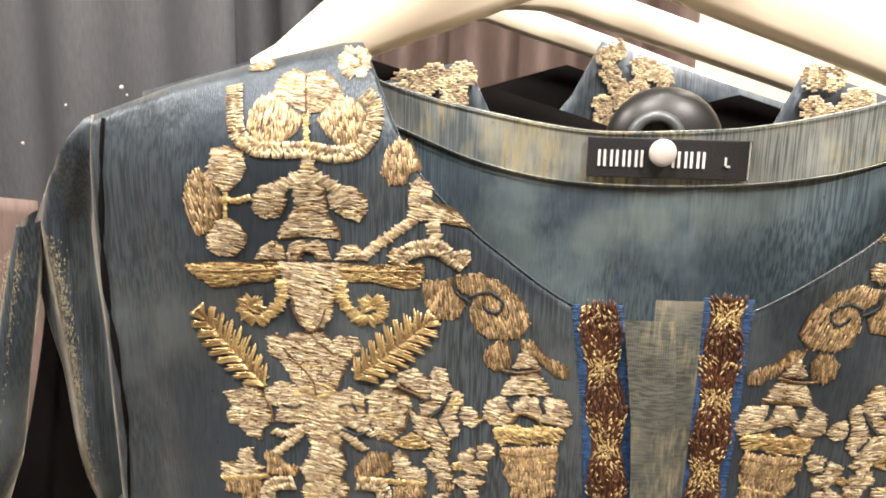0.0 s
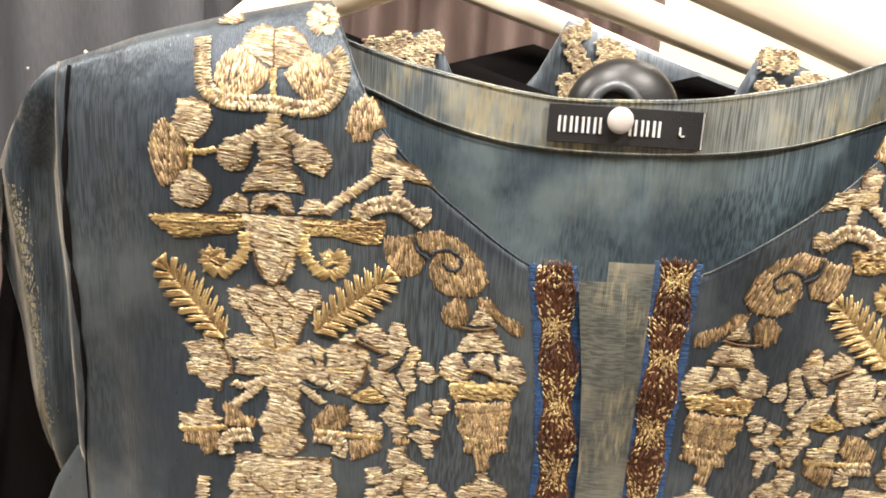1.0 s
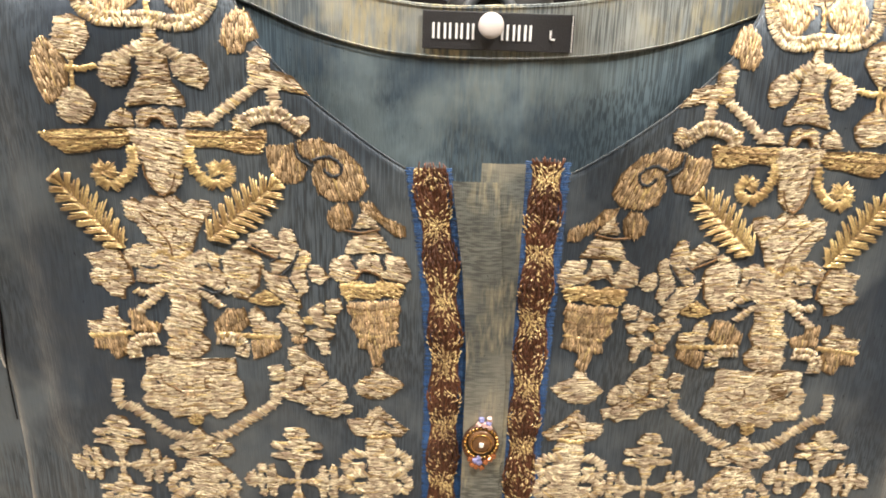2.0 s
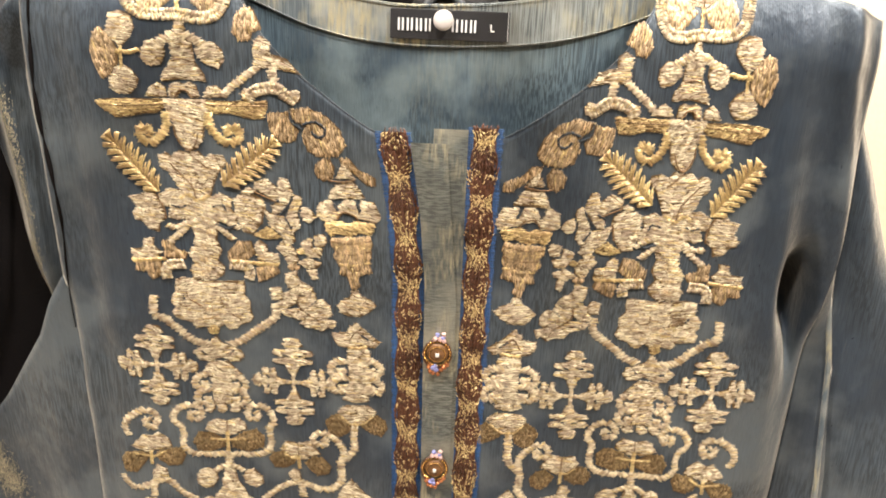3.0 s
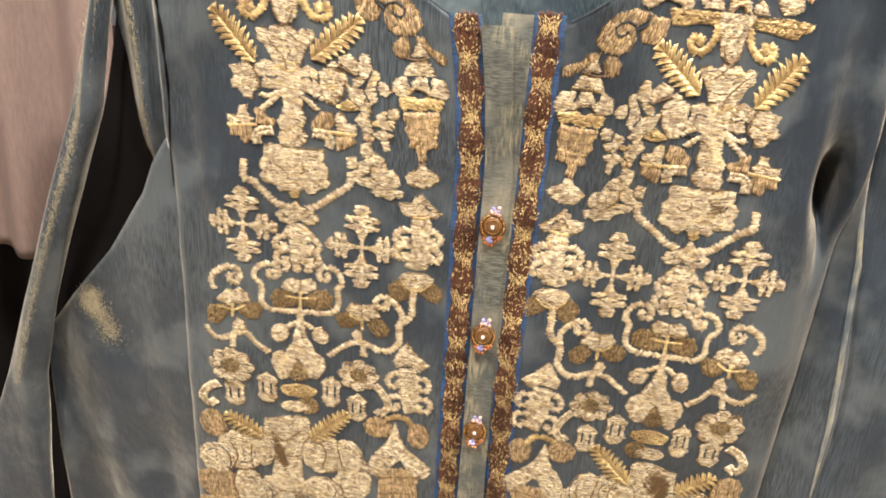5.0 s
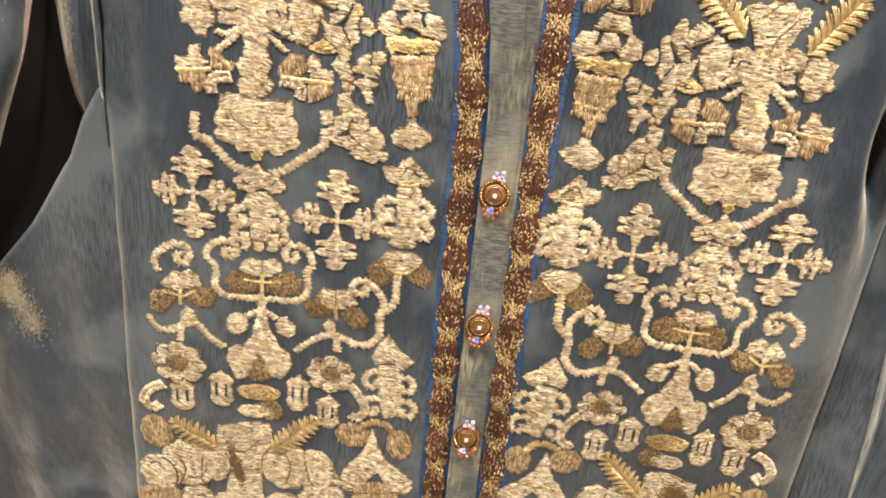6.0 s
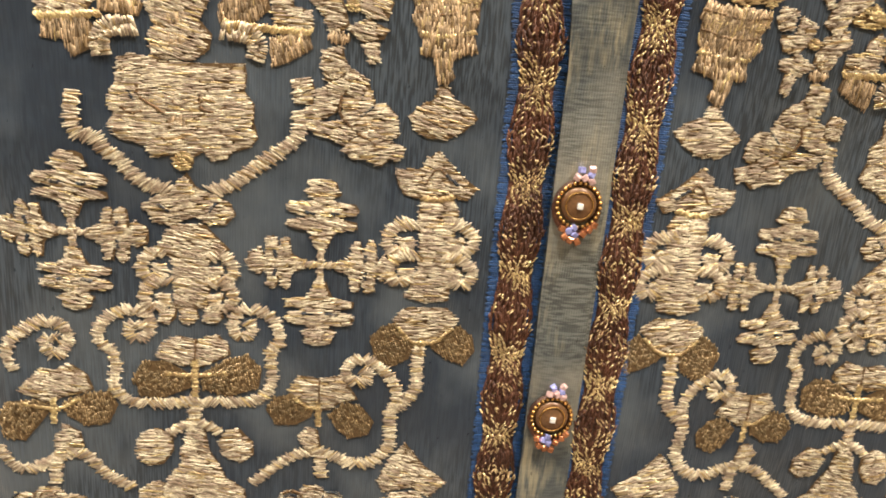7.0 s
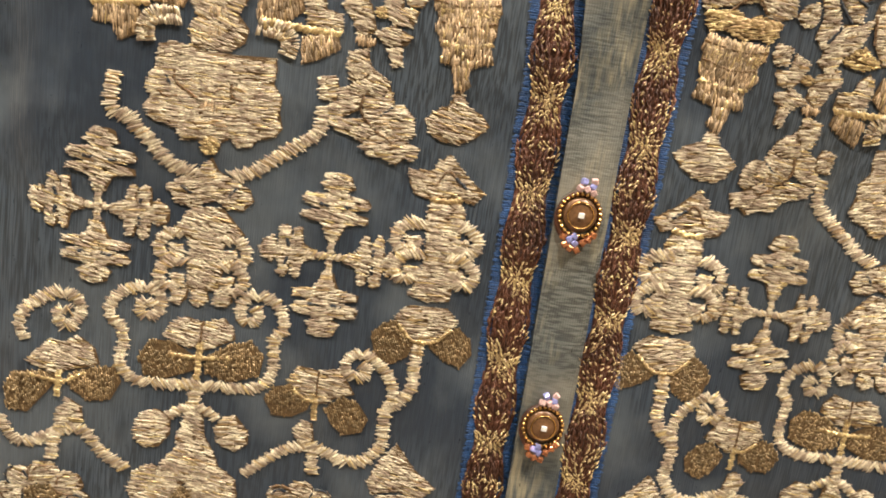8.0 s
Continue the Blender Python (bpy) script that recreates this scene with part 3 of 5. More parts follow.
def wheat(u0, w0, u1, w1, width):
    """A herringbone leaf of thick gold stitches round a midrib."""
    a, b = np.array([u0, w0]), np.array([u1, w1])
    d = b - a
    n = np.array([-d[1], d[0]]) / np.hypot(*d)

    def barbs(rng):
        made, count = [], int(np.hypot(*d) / 0.48)
        for k in range(count):
            t = k / count
            reach = width / 2 * (0.55 + 0.6 * math.sin(math.pi * min(1, t * 0.9 + 0.12))) * (1.0 if t < 0.85 else (1 - t) * 5 + 0.25)
            beat = (0.75, 1.0, 1.22, 1.3, 1.2, 0.95, 0.35, 0.2)[k % 8]
            for s in (-1, 1):
                p = a + d * t + n * s * 0.2
                q = a + d * min(1.02, t + 0.11) + n * s * reach * beat * rng.uniform(0.9, 1.08)
                made.append((*p, *q, 0.33, 0.35 + 0.7 * (k % 8 < 6), rng.uniform(0.3, 0.55)))
        return None, made
    return [stroke("D", width * 0.6, tuple(a + d * 0.06), tuple((a + b) / 2), tuple(a + d * 0.86)), ("g", barbs), stroke("g", 1.4, tuple(a), tuple((a + b) / 2), tuple(b))]


FLORET = [(1.0, 0.18), (0.97, 0.36), (0.89, 0.42), (0.83, 0.52), (0.775, 0.24), (0.745, 0.42), (0.73, 0.92), (0.66, 1.04), (0.60, 0.90), (0.56, 0.40), (0.52, 0.98), (0.44, 1.0), (0.41, 0.45), (0.38, 0.34), (0.28, 0.22), (0.2, 0.16)]


def cut(c, *points):
    """A patch with crisp notched edges."""
    def make(rng):
        ang, pitch, length, loft = STYLE[c]
        return list(points), fill(ragged(points, rng, 0.3), ang + rng.uniform(-0.2, 0.2), pitch, length, loft, rng)
    return c, make


def cross(u, w, ru, rw, wide):
    """Four notched florets on a thin cross."""
    out = [stroke("c", 2.3, (u - ru * 0.8, w), (u, w), (u + ru * 0.8, w)), stroke("c", 2.3, (u, w - rw * 0.8), (u, w), (u, w + rw * 0.8))]
    for du, dw in ((1, 0), (-1, 0), (0, 1), (0, -1)):
        long_, half = (ru, wide * 0.80) if du else (rw, wide)
        edge = [(a * long_, h * half) for a, h in FLORET]
        edge += [(a, -h) for a, h in reversed(edge)]
        out.append(cut("c", *[(u + du * a + dw * h, w + dw * a + du * h) for a, h in edge]))
        for s in (-1, 1):
            dots = [(a * long_, s * h * half) for a, h in ((0.60, 0.22), (0.62, 0.48))]
            out.append(stroke("n", 1.3, *[(u + du * a + dw * h, w + dw * a + du * h) for a, h in dots]))
    return out


def rosette(u, w, r):
    return [oval("c", u + r * 0.78 * math.cos(a), w + r * 0.66 * math.sin(a), r * 0.36, r * 0.31) for a in (2 * math.pi * k / 8 for k in range(8))]


def lantern(u, w, ru, rw):
    """A small pavilion: domed top, two tall slots and a stepped foot."""
    edge = [(0.0, 1.0), (0.35, 0.82), (0.8, 0.7), (1.0, 0.45), (0.8, 0.3), (0.85, -0.4), (1.0, -0.5), (0.7, -0.8), (0.3, -1.0)]
    edge += [(-a, b) for a, b in reversed(edge)]
    out = [cut("c", *[(u + a * ru, w + b * rw) for a, b in edge])]
    out += [stroke("n", 1.7, (u + k * ru * 0.38, w - rw * 0.35), (u + k * ru * 0.38, w + rw * 0.32)) for k in (-1, 1)]
    return out


# k and n draw outlines and bare ground, and paint shade between lobes
COLOUR_NAME = {"c": "champagne satin stitches", "g": "bright gold metallic stitches", "D": "antique gold stitches", "k": "umber stitches for outlines and painted shading", "n": "slate stitches painting ground and shade in the gaps", "d": "olive gold lattice stitches"}
PIECE_NAME = {"g": "gold_accent", "D": "antique_petal", "d": "lattice_petal", "k": "outline_shade_stitch", "n": "ground_shade_stitch", "c": "satin_petal"}
MOTIF_SEED = [0]


def pull(side, u, w):
    """The right half is drawn in a little towards the shoulder."""
    if side < 0:
        return 1.0
    low = 0.03 * min(1, max(0, (-w - 60) / 40)) * min(1, max(0, (u - 120) / 30))
    return 1 - 0.07 * min(1, max(0, (w - 10) / 80)) * min(1, max(0, (u - 75) / 60)) - low + 0.03 * bell(u, 42, 20)


CLUSTERS = ("crown_motif", "carnation_motif", "berry_branch", "berry_spray", "side_flower", "face_flower", "trunk_motif", "ring_flower")


def gaps(shapes, rng):
    """Short arcs at the rims of crowded lobes: slate ground and umber outline stitches that paint the shaded gaps
    between them.
    """
    out = []
    for c, make, u, w, ru, rw in ((q[0], q[1], *q[2]) for q in shapes if len(q) == 3 and q[0] == "c"):
        for k in range(2 if min(ru, rw) > 3 else 1):
            a = rng.uniform(0, 6.28)
            rim = 0.96 if k == 0 else 0.60
            arc = [(u + ru * rim * math.cos(a + t), w + rw * rim * math.sin(a + t)) for t in steps(0, rng.uniform(1.2, 2.1), 4)]
            out.append(stroke("n" if rng.random() < 0.4 else "k", rng.uniform(0.6, 1.15), *arc))
    return out


def motif(name, shapes):
    """One embroidered motif on each half of the front: its first shape, and the other shapes as pieces of it."""
    MOTIF_SEED[0] += 1
    for side in (-1, 1):
        rng = random.Random(MOTIF_SEED[0] * 2 + side)
        whole = None
        extra = gaps(shapes, rng) if name in CLUSTERS else []
        for k, (c, make, *_) in enumerate([*shapes, *extra]):
            rise, st = (0.05 * min(k, 6) if c not in LINE else 0.42), []
            outline, threads = make(rng)
            for p in threads:
                near = [pull(side, u, w) for u, w in (p[0:2], p[2:4])]
                st.append((side * p[0] * near[0], p[1], side * p[2] * near[1], p[3], p[4], p[5] + rise, p[6]))
            if st:
                chance = [rng.random() < (0.13 if c in "cD" else -1) for _ in st]
                glint, plain = ([q for q, on in zip(st, chance) if on == want] for want in (True, False))
                made = stitch_mesh(PIECE_NAME[c] if whole else name, [(THREAD[c], plain), (THREAD["g"], glint)], whole or kurta, COLOUR_NAME[c], outline and [(side * u * pull(side, u, w) * 0.995, w) for u, w in outline])
                tagged(made, kind="stuff")
                whole = whole or made


motif("basket_motif", [
    stroke("c", 5.6, (144.4, 153.8), (143.2, 145.1), (141.5, 138.3), (135.8, 134.2), (126.6, 133.7), (118.3, 134), (110, 132.8), (102.7, 134.1), (98.8, 138.3), (97, 144.5), (98.1, 149.5), (100.9, 152.3)),
    cut("c", (131.4, 152.6), (129.7, 157.3), (125.3, 159.8), (120.4, 158.2), (115.8, 159.5), (111.8, 156.8), (108.2, 151.4), (110.9, 148.5), (116.2, 146), (119.7, 145.4), (123.8, 147.4), (127.7, 149.5)),
    cut("D", (138.4, 145.2), (136.1, 149.8), (131.7, 151.5), (127.7, 149.1), (124.1, 146.5), (120.7, 144.3), (123.1, 139.4), (127.6, 135.7), (133, 134.3), (136.3, 136.3), (138.6, 140.8)),
    cut("D", (116.4, 143.1), (112.7, 147.7), (108.2, 151.1), (102.7, 149.7), (100, 145.3), (100.2, 140), (103.7, 135.5), (108.2, 135), (112.4, 138.8)),
    stroke("g", 2.2, (119.7, 145.4), (119.1, 135.7)),
    stroke("k", 0.8, (121.1, 157.7), (119.7, 145.7)),
])
motif("ring_motif", [
    stroke("c", 3.4, (109.4, 162.4), (108.7, 165.5), (105.8, 166.7), (102.6, 165.1), (101.5, 162.1), (103, 159.2), (106, 158.8), (108.9, 160.9), (108.5, 163.6), (105.9, 164)),
    oval("g", 105.3, 162.5, 1.5, 1.5),
])
motif("bud_motif", [
    cut("c", (140.8, 158.7), (138, 161.7), (133.5, 163.2), (132.3, 160.7), (134.7, 159.2)),
])
motif("trefoil_motif", [
    cut("c", (151.8, 128.7), (149.7, 133.8), (145.1, 134.8), (140.4, 132.6), (139.2, 127.3), (142.3, 122.6), (146.2, 118.7), (148.8, 121.4), (152, 125)),
    cut("D", (158.1, 124.8), (154.3, 126.8), (150.6, 123.2), (147.9, 117.7), (148.6, 111.1), (152.5, 106.1), (156.5, 104.1), (159, 109.7), (160.3, 116.3)),
    cut("c", (152.4, 105.2), (149.5, 109.1), (146.6, 111.3), (142.9, 109.3), (139.7, 104.6), (141.2, 100.7), (144.4, 97.5), (150.1, 97.9), (153.1, 100.3)),
    stroke("g", 2.1, (148.3, 116.6), (143.1, 116.6), (137.8, 117.9)),
    stroke("g", 1.6, (146, 119.1), (146.6, 109.8)),
])
motif("candelabra_motif", [
    cut("c", (119.7, 132.1), (117.5, 132.2), (115.9, 126.8), (113.2, 124.7), (113.2, 119.7), (112.6, 113.6), (108.6, 108), (108.2, 104.9), (118.5, 105.7), (129, 103.9), (128.3, 107.3), (124.6, 112), (123, 115.5), (123.6, 120.4), (124.2, 123.7), (121.3, 126.7)),
    stroke("c", 4.0, (120.9, 125.6), (125, 123.6), (130.6, 119.8)),
    stroke("c", 4.0, (116.1, 125.7), (112.1, 123.7), (106.9, 120.5)),
    cut("c", (137.5, 117.1), (134.9, 121.5), (130.2, 122.9), (126.5, 121.2), (126.1, 116.5), (128.7, 111.7), (133.4, 110.8), (136.7, 112.8)),
    cut("c", (111.6, 118.9), (108, 122.3), (103.4, 122.6), (99.7, 119.2), (99.4, 114.6), (101.6, 111.1), (107.2, 112.2), (110.9, 115.5)),
    stroke("k", 0.7, (123, 113.6), (118.3, 114.5), (113.3, 113.5)),
])
motif("scallop_motif", [
    cut("c", (126.2, 96.9), (124.7, 102.5), (121.4, 104.1), (118.6, 103.4), (115.4, 104.3), (112.8, 102.9), (111.7, 97.5), (115.5, 97.3), (117.4, 100), (120.4, 99.9), (122.4, 97.1)),
    cut("c", (136.5, 96.6), (134.8, 100.9), (130.9, 103.4), (127.5, 101.6), (127.3, 96.9)),
    cut("c", (109.8, 97.5), (108.3, 101.9), (104.1, 103.5), (99.8, 101), (98.5, 97.9)),
    stroke("k", 1.0, (122.7, 97.5), (120.8, 100.3), (117.2, 100.4), (115.1, 97.7)),
])
motif("lattice_motif", [
    cut("c", (85.3, 123.7), (81.5, 126), (78, 123.6), (78.2, 118.4), (74.5, 117.8), (70.3, 116.4), (64.6, 110), (71.1, 111.1), (76.6, 112.1), (81.8, 111.9), (85.5, 111.2), (84.8, 117.5)),
    stroke("c", 3.6, (84, 112.2), (89.5, 107.9), (95.1, 103.8), (100.8, 98.6)),
    stroke("c", 4.4, (77.2, 112.5), (76.5, 104.5)),
    stroke("c", 5.6, (88.7, 97.1), (86.5, 100.7), (81.1, 102.8), (75.3, 103), (70.8, 99.7), (66.6, 97.5)),
    oval("c", 67.4, 99.8, 2.8, 3.1),
    oval("c", 89.5, 99.6, 2.6, 2.9),
])
motif("winged_motif", [
    cut("g", (160.7, 94.1), (156.1, 95.1), (146.4, 95.8), (129.3, 95.7), (127.8, 92.2), (133.3, 89.2), (139.1, 88.8), (146.9, 86.9), (152.7, 86.3), (155.7, 89.1), (158.9, 90.8)),
    cut("g", (109.1, 96.4), (97, 96.4), (80.1, 97.2), (80.8, 93.1), (82.6, 88.7), (89.4, 88.6), (97, 90.5), (106.5, 90.2), (108.8, 93.2)),
    cut("c", (129.6, 96), (108, 96.8), (107.9, 90.1), (110.4, 84), (112.1, 76.7), (115.3, 72.9), (118.8, 71.5), (122.2, 74.2), (124, 79.9), (125.4, 85.1), (127.9, 89.8)),
    stroke("k", 0.9, (124.7, 83.9), (124.4, 79.9), (122.2, 75.5), (118.8, 72.3), (115.2, 74.9), (113.2, 80.3)),
    stroke("k", 0.6, (157.3, 92.1), (142.8, 92.4), (127.4, 93.8)),
    stroke("k", 0.6, (108.4, 94.4), (93.2, 94.2), (81.2, 94.8)),
    stroke("g", 4.4, (128.3, 89.8), (128.5, 83.3), (132.2, 77.9), (137.4, 74.9), (141.2, 76.8), (141.8, 80.4), (139, 82.6), (136.4, 80.6), (138.4, 78.5)),
    stroke("g", 4.4, (108, 90.5), (107.4, 84.1), (104, 79), (99, 76.4), (94.7, 78.6), (94, 82.2), (97, 84.5), (100.1, 82.4), (98.2, 80.5)),
])
motif("face_flower", [
    cut("c", (134.5, 68.8), (130.1, 70.6), (127.3, 68.3), (124.2, 72.1), (119.4, 71.1), (114.5, 72.1), (111.6, 68.9), (107.7, 70.7), (102.5, 69.7), (101.4, 66.4), (105.3, 62.1), (108.1, 56.2), (110.6, 48.6), (117, 45.8), (122.9, 49.8), (127.7, 56.5), (129.7, 60.6), (133.4, 62.2)),
    cut("c", (135.3, 49.7), (129.8, 53), (124.4, 52.3), (120, 47.8), (121.1, 41.7), (126.9, 36.6), (131.7, 37.7), (130.3, 43), (135.5, 44.1)),
    cut("c", (111, 49.1), (105, 51.5), (99.9, 49.1), (101.1, 43.9), (97.5, 40.1), (98.7, 35.2), (105.1, 36.2), (111.1, 38.2), (113.9, 43.3)),
    oval("g", 119, 62.3, 1.8, 1.7),
    stroke("g", 2.6, (124.9, 48), (120.9, 50.4), (115.8, 47.1), (111, 50.4)),
    stroke("k", 0.9, (128.4, 65.3), (122.6, 59.2), (118.4, 54.3), (117, 48.4)),
    stroke("k", 0.8, (117.3, 69.5), (110.4, 63.9)),
    stroke("n", 1.2, (129.4, 44.4), (125.1, 43.2), (122.2, 44.7)),
    stroke("n", 1.2, (109.1, 44.4), (104.7, 45.5), (102.7, 42.5)),
    stroke("c", 3.2, (119.6, 36.9), (125.4, 30.9), (132.1, 25.2)),
    stroke("c", 3.2, (110.8, 36.9), (105.6, 32.2), (100.4, 27.6)),
])
motif("wheat_leaf", [
    *wheat(135.2, 51, 158, 78.1, 11),
])
motif("wheat_leaf", [
    *wheat(103.4, 55.4, 76.6, 78.7, 11.5),
])
motif("lobed_leaf", [
    cut("c", (149.8, 47.4), (143.9, 49.4), (140.7, 53.6), (137.6, 50.1), (135, 45.8), (134.4, 42), (132.9, 37.6), (137.1, 34.3), (137.3, 29.9), (142.3, 31.4), (144.6, 34.9), (149.2, 35.8), (149, 39.3), (147, 42.7)),
    stroke("k", 0.8, (137.3, 49.6), (133.5, 42.9), (132.9, 37.2)),
])
motif("carnation_motif", [
    cut("c", (99.5, 48.7), (95.5, 51.9), (89.2, 51.7), (84.9, 49.3), (84, 45.1), (86.3, 36.7), (90.7, 30.7), (95.5, 31.8), (98.1, 39.4)),
    cut("c", (88.9, 57.7), (82.4, 59.7), (78.3, 56.5), (76.8, 52.3), (78.4, 49.2), (82.3, 51.2), (88.4, 53.9)),
    cut("c", (75.6, 60.6), (72.5, 59.9), (70.2, 53.6), (72.2, 48.2), (76.9, 42.4), (80.4, 42.2), (80.5, 46.5), (77, 50.1), (77.7, 55.4)),
    cut("c", (73.5, 41.2), (71.4, 47.1), (69.6, 52.8), (66.4, 51.7), (65.8, 48.5), (68.2, 43), (66.6, 36.5), (70.1, 32.8), (74.2, 39)),
    cut("c", (66.4, 42), (65.5, 46.5), (61.5, 45.4), (58.9, 41.6), (62.3, 38.4), (65.3, 39.4)),
    cut("c", (84.8, 44.6), (80, 41.8), (74.9, 41.4), (71, 35.2), (69.4, 28.6), (73.9, 25.7), (77.1, 32.2), (81.5, 35.1)),
    cut("g", (90.7, 30.3), (83.5, 35.5), (80.7, 34.3), (76.6, 30.5), (79, 29), (85.1, 28.5)),
    cut("c", (95.5, 52.3), (91.2, 55.5), (88, 53.5), (91.2, 51.6)),
    stroke("k", 1.0, (88.6, 53), (82.3, 50.3), (78.1, 48.4)),
    stroke("n", 1.2, (80.5, 47.4), (76.6, 49.3)),
    stroke("n", 1.2, (76.5, 41.9), (72.2, 46.9), (70.3, 50.4)),
    stroke("k", 1.0, (84.4, 45.1), (85.9, 36.7)),
    stroke("n", 1.1, (74, 40.3), (70.8, 35.2)),
])
motif("trunk_motif", [
    cut("c", (121.3, 49.5), (105.1, 49.5), (103.4, 45), (100.3, 40), (107.4, 36.5), (109, 27.2), (106.9, 21.2), (109.4, 16.2), (106, 12.6), (106.9, 8.3), (111.2, 5.2), (121.8, 4.9), (123.1, 10.4), (121.2, 13.9), (123.3, 19.5), (120, 24.5), (119.9, 30.5), (121.5, 36.6), (131.1, 38.2), (126.9, 42.5)),
    oval("D", 112.7, 44.7, 3.4, 1.9),
    oval("D", 113.3, 37.8, 3.4, 1.8),
    oval("D", 113.9, 30.7, 3.4, 1.9),
    oval("D", 114.5, 23.4, 3.5, 2.0),
    oval("D", 115.1, 16.1, 3.5, 1.9),
    oval("D", 115.6, 10.6, 3.5, 2.0),
    stroke("n", 1.3, (108.3, 35.5), (102.5, 33.4), (98.5, 35.4)),
    stroke("c", 3.0, (105.2, 38), (99.8, 35.3), (97.1, 33.5)),
    stroke("c", 3, (121.5, 36.3), (127.9, 32.6), (132.4, 33.9)),
])
motif("side_flower", [
    cut("c", (152.3, 20.4), (145.9, 21.1), (145.1, 26.2), (140.8, 26.5), (141, 22.7), (137, 19.4), (139.6, 15.6), (152, 14.5)),
    cut("D", (151, 13.6), (139.9, 15.4), (136.8, 11.7), (138.5, 6.4), (143.4, 3.8), (146.1, 8.7), (151.6, 8.6)),
    cut("D", (136.8, 25.2), (131.1, 26.1), (130.3, 21.8), (124, 19.5), (125.6, 15.8), (135.6, 16.5)),
    stroke("g", 2.2, (152, 14), (143.2, 14.8), (135.2, 16)),
    stroke("c", 5.6, (125.9, 13.3), (133, 12.6), (135.5, 9), (135.1, 5)),
])
motif("side_flower", [
    cut("D", (104.3, 20.8), (98.7, 26.3), (92.1, 27.2), (90.1, 20.5), (94.9, 16.6), (103.7, 16.1)),
    cut("c", (90.1, 25.1), (87.7, 28.1), (84.4, 25.5), (83.7, 21.9), (78.9, 21), (78, 16.6), (84, 15), (88.3, 16.8), (89.5, 20.5)),
    cut("D", (89.9, 12.8), (79.6, 15.8), (78.2, 10.9), (84.4, 6.9), (89, 5)),
    stroke("g", 2.2, (102.7, 15.9), (90.6, 15.3), (78.5, 15.1)),
    stroke("c", 5.6, (103, 13.9), (96, 13.6), (93.1, 10.7), (93.8, 6.7)),
])
motif("berry_branch", [
    cut("c", (79.2, 23.9), (75.8, 28.2), (70.5, 25.2), (68.1, 17.9), (73, 14.3), (75.5, 20.1)),
    cut("c", (67.1, 28.2), (61.6, 31), (60.9, 25.4), (56.1, 25.1), (57.5, 20.4), (63, 20), (65.5, 22.9)),
    cut("c", (60.5, 32.2), (55.1, 33.1), (53.8, 28.8), (55.6, 26.1), (59.5, 26.7)),
    cut("c", (69, 16.9), (63, 20), (57.1, 17.7), (58.4, 14.9), (64.2, 13.5)),
    cut("c", (75.6, 10.7), (69.8, 12.6), (68.6, 6.1), (72.3, 3.2), (75.3, 5.7)),
    cut("c", (63.8, 13.5), (59.8, 14.2), (59.2, 8.9), (62.1, 7.6)),
    oval("g", 67.3, 23.3, 2.1, 1.7),
    oval("D", 70.8, 14.3, 3.1, 1.5),
])
motif("berry_spray", [
    cut("c", (74.9, 8.6), (71.2, 9.3), (68.6, 8.3), (67.5, 5.2), (71.8, 2.1), (74.7, 2.5)),
    cut("c", (83.4, 1.9), (78.5, 2.8), (77.1, -0.5), (77.7, -4.7), (82.9, -4.8)),
    cut("c", (68.5, 7), (62.3, 3.7), (61.4, 0.9), (64.3, -1.5), (70.1, -1.3), (74.2, 1.3), (71.9, 2.7), (67.8, 4.3)),
    cut("c", (77.1, -0.5), (74, 1), (69.8, -1.6), (69.9, -5.8), (75.3, -9.1), (79.5, -8.7), (79.6, -5.5), (77.3, -4.7)),
    cut("c", (69.8, -1.9), (63.7, -1.5), (61.2, 0.9), (59.7, -3.4), (56.4, -3.2), (53.3, -6.2), (52.3, -11.8), (55.2, -13.6), (60, -10), (63.8, -11.9), (68.8, -8.6)),
    cut("c", (79.5, -9.4), (75.3, -9.4), (69.2, -8.7), (64.4, -11.9), (67.5, -16.5), (72.8, -14.2), (76.8, -13.4), (78.4, -11.3)),
    cut("c", (64.4, -12.6), (60, -10.3), (54.8, -13.9), (50.1, -15.3), (51.8, -19.5), (54.5, -19), (57.3, -21.5), (61.1, -19.4), (65.4, -19.7), (68.5, -16.9)),
    oval("g", 65.4, -6.1, 2.2, 1.4),
    oval("D", 61.7, -8.1, 1.9, 1.4),
    stroke("k", 1.0, (69.4, -1.6), (69.6, -6.4), (66.5, -10.1)),
    stroke("n", 1.1, (60.3, -4.1), (63.4, -6.9)),
    stroke("k", 1.0, (64.1, -12.2), (59.7, -14.3), (58.9, -17.2)),
])
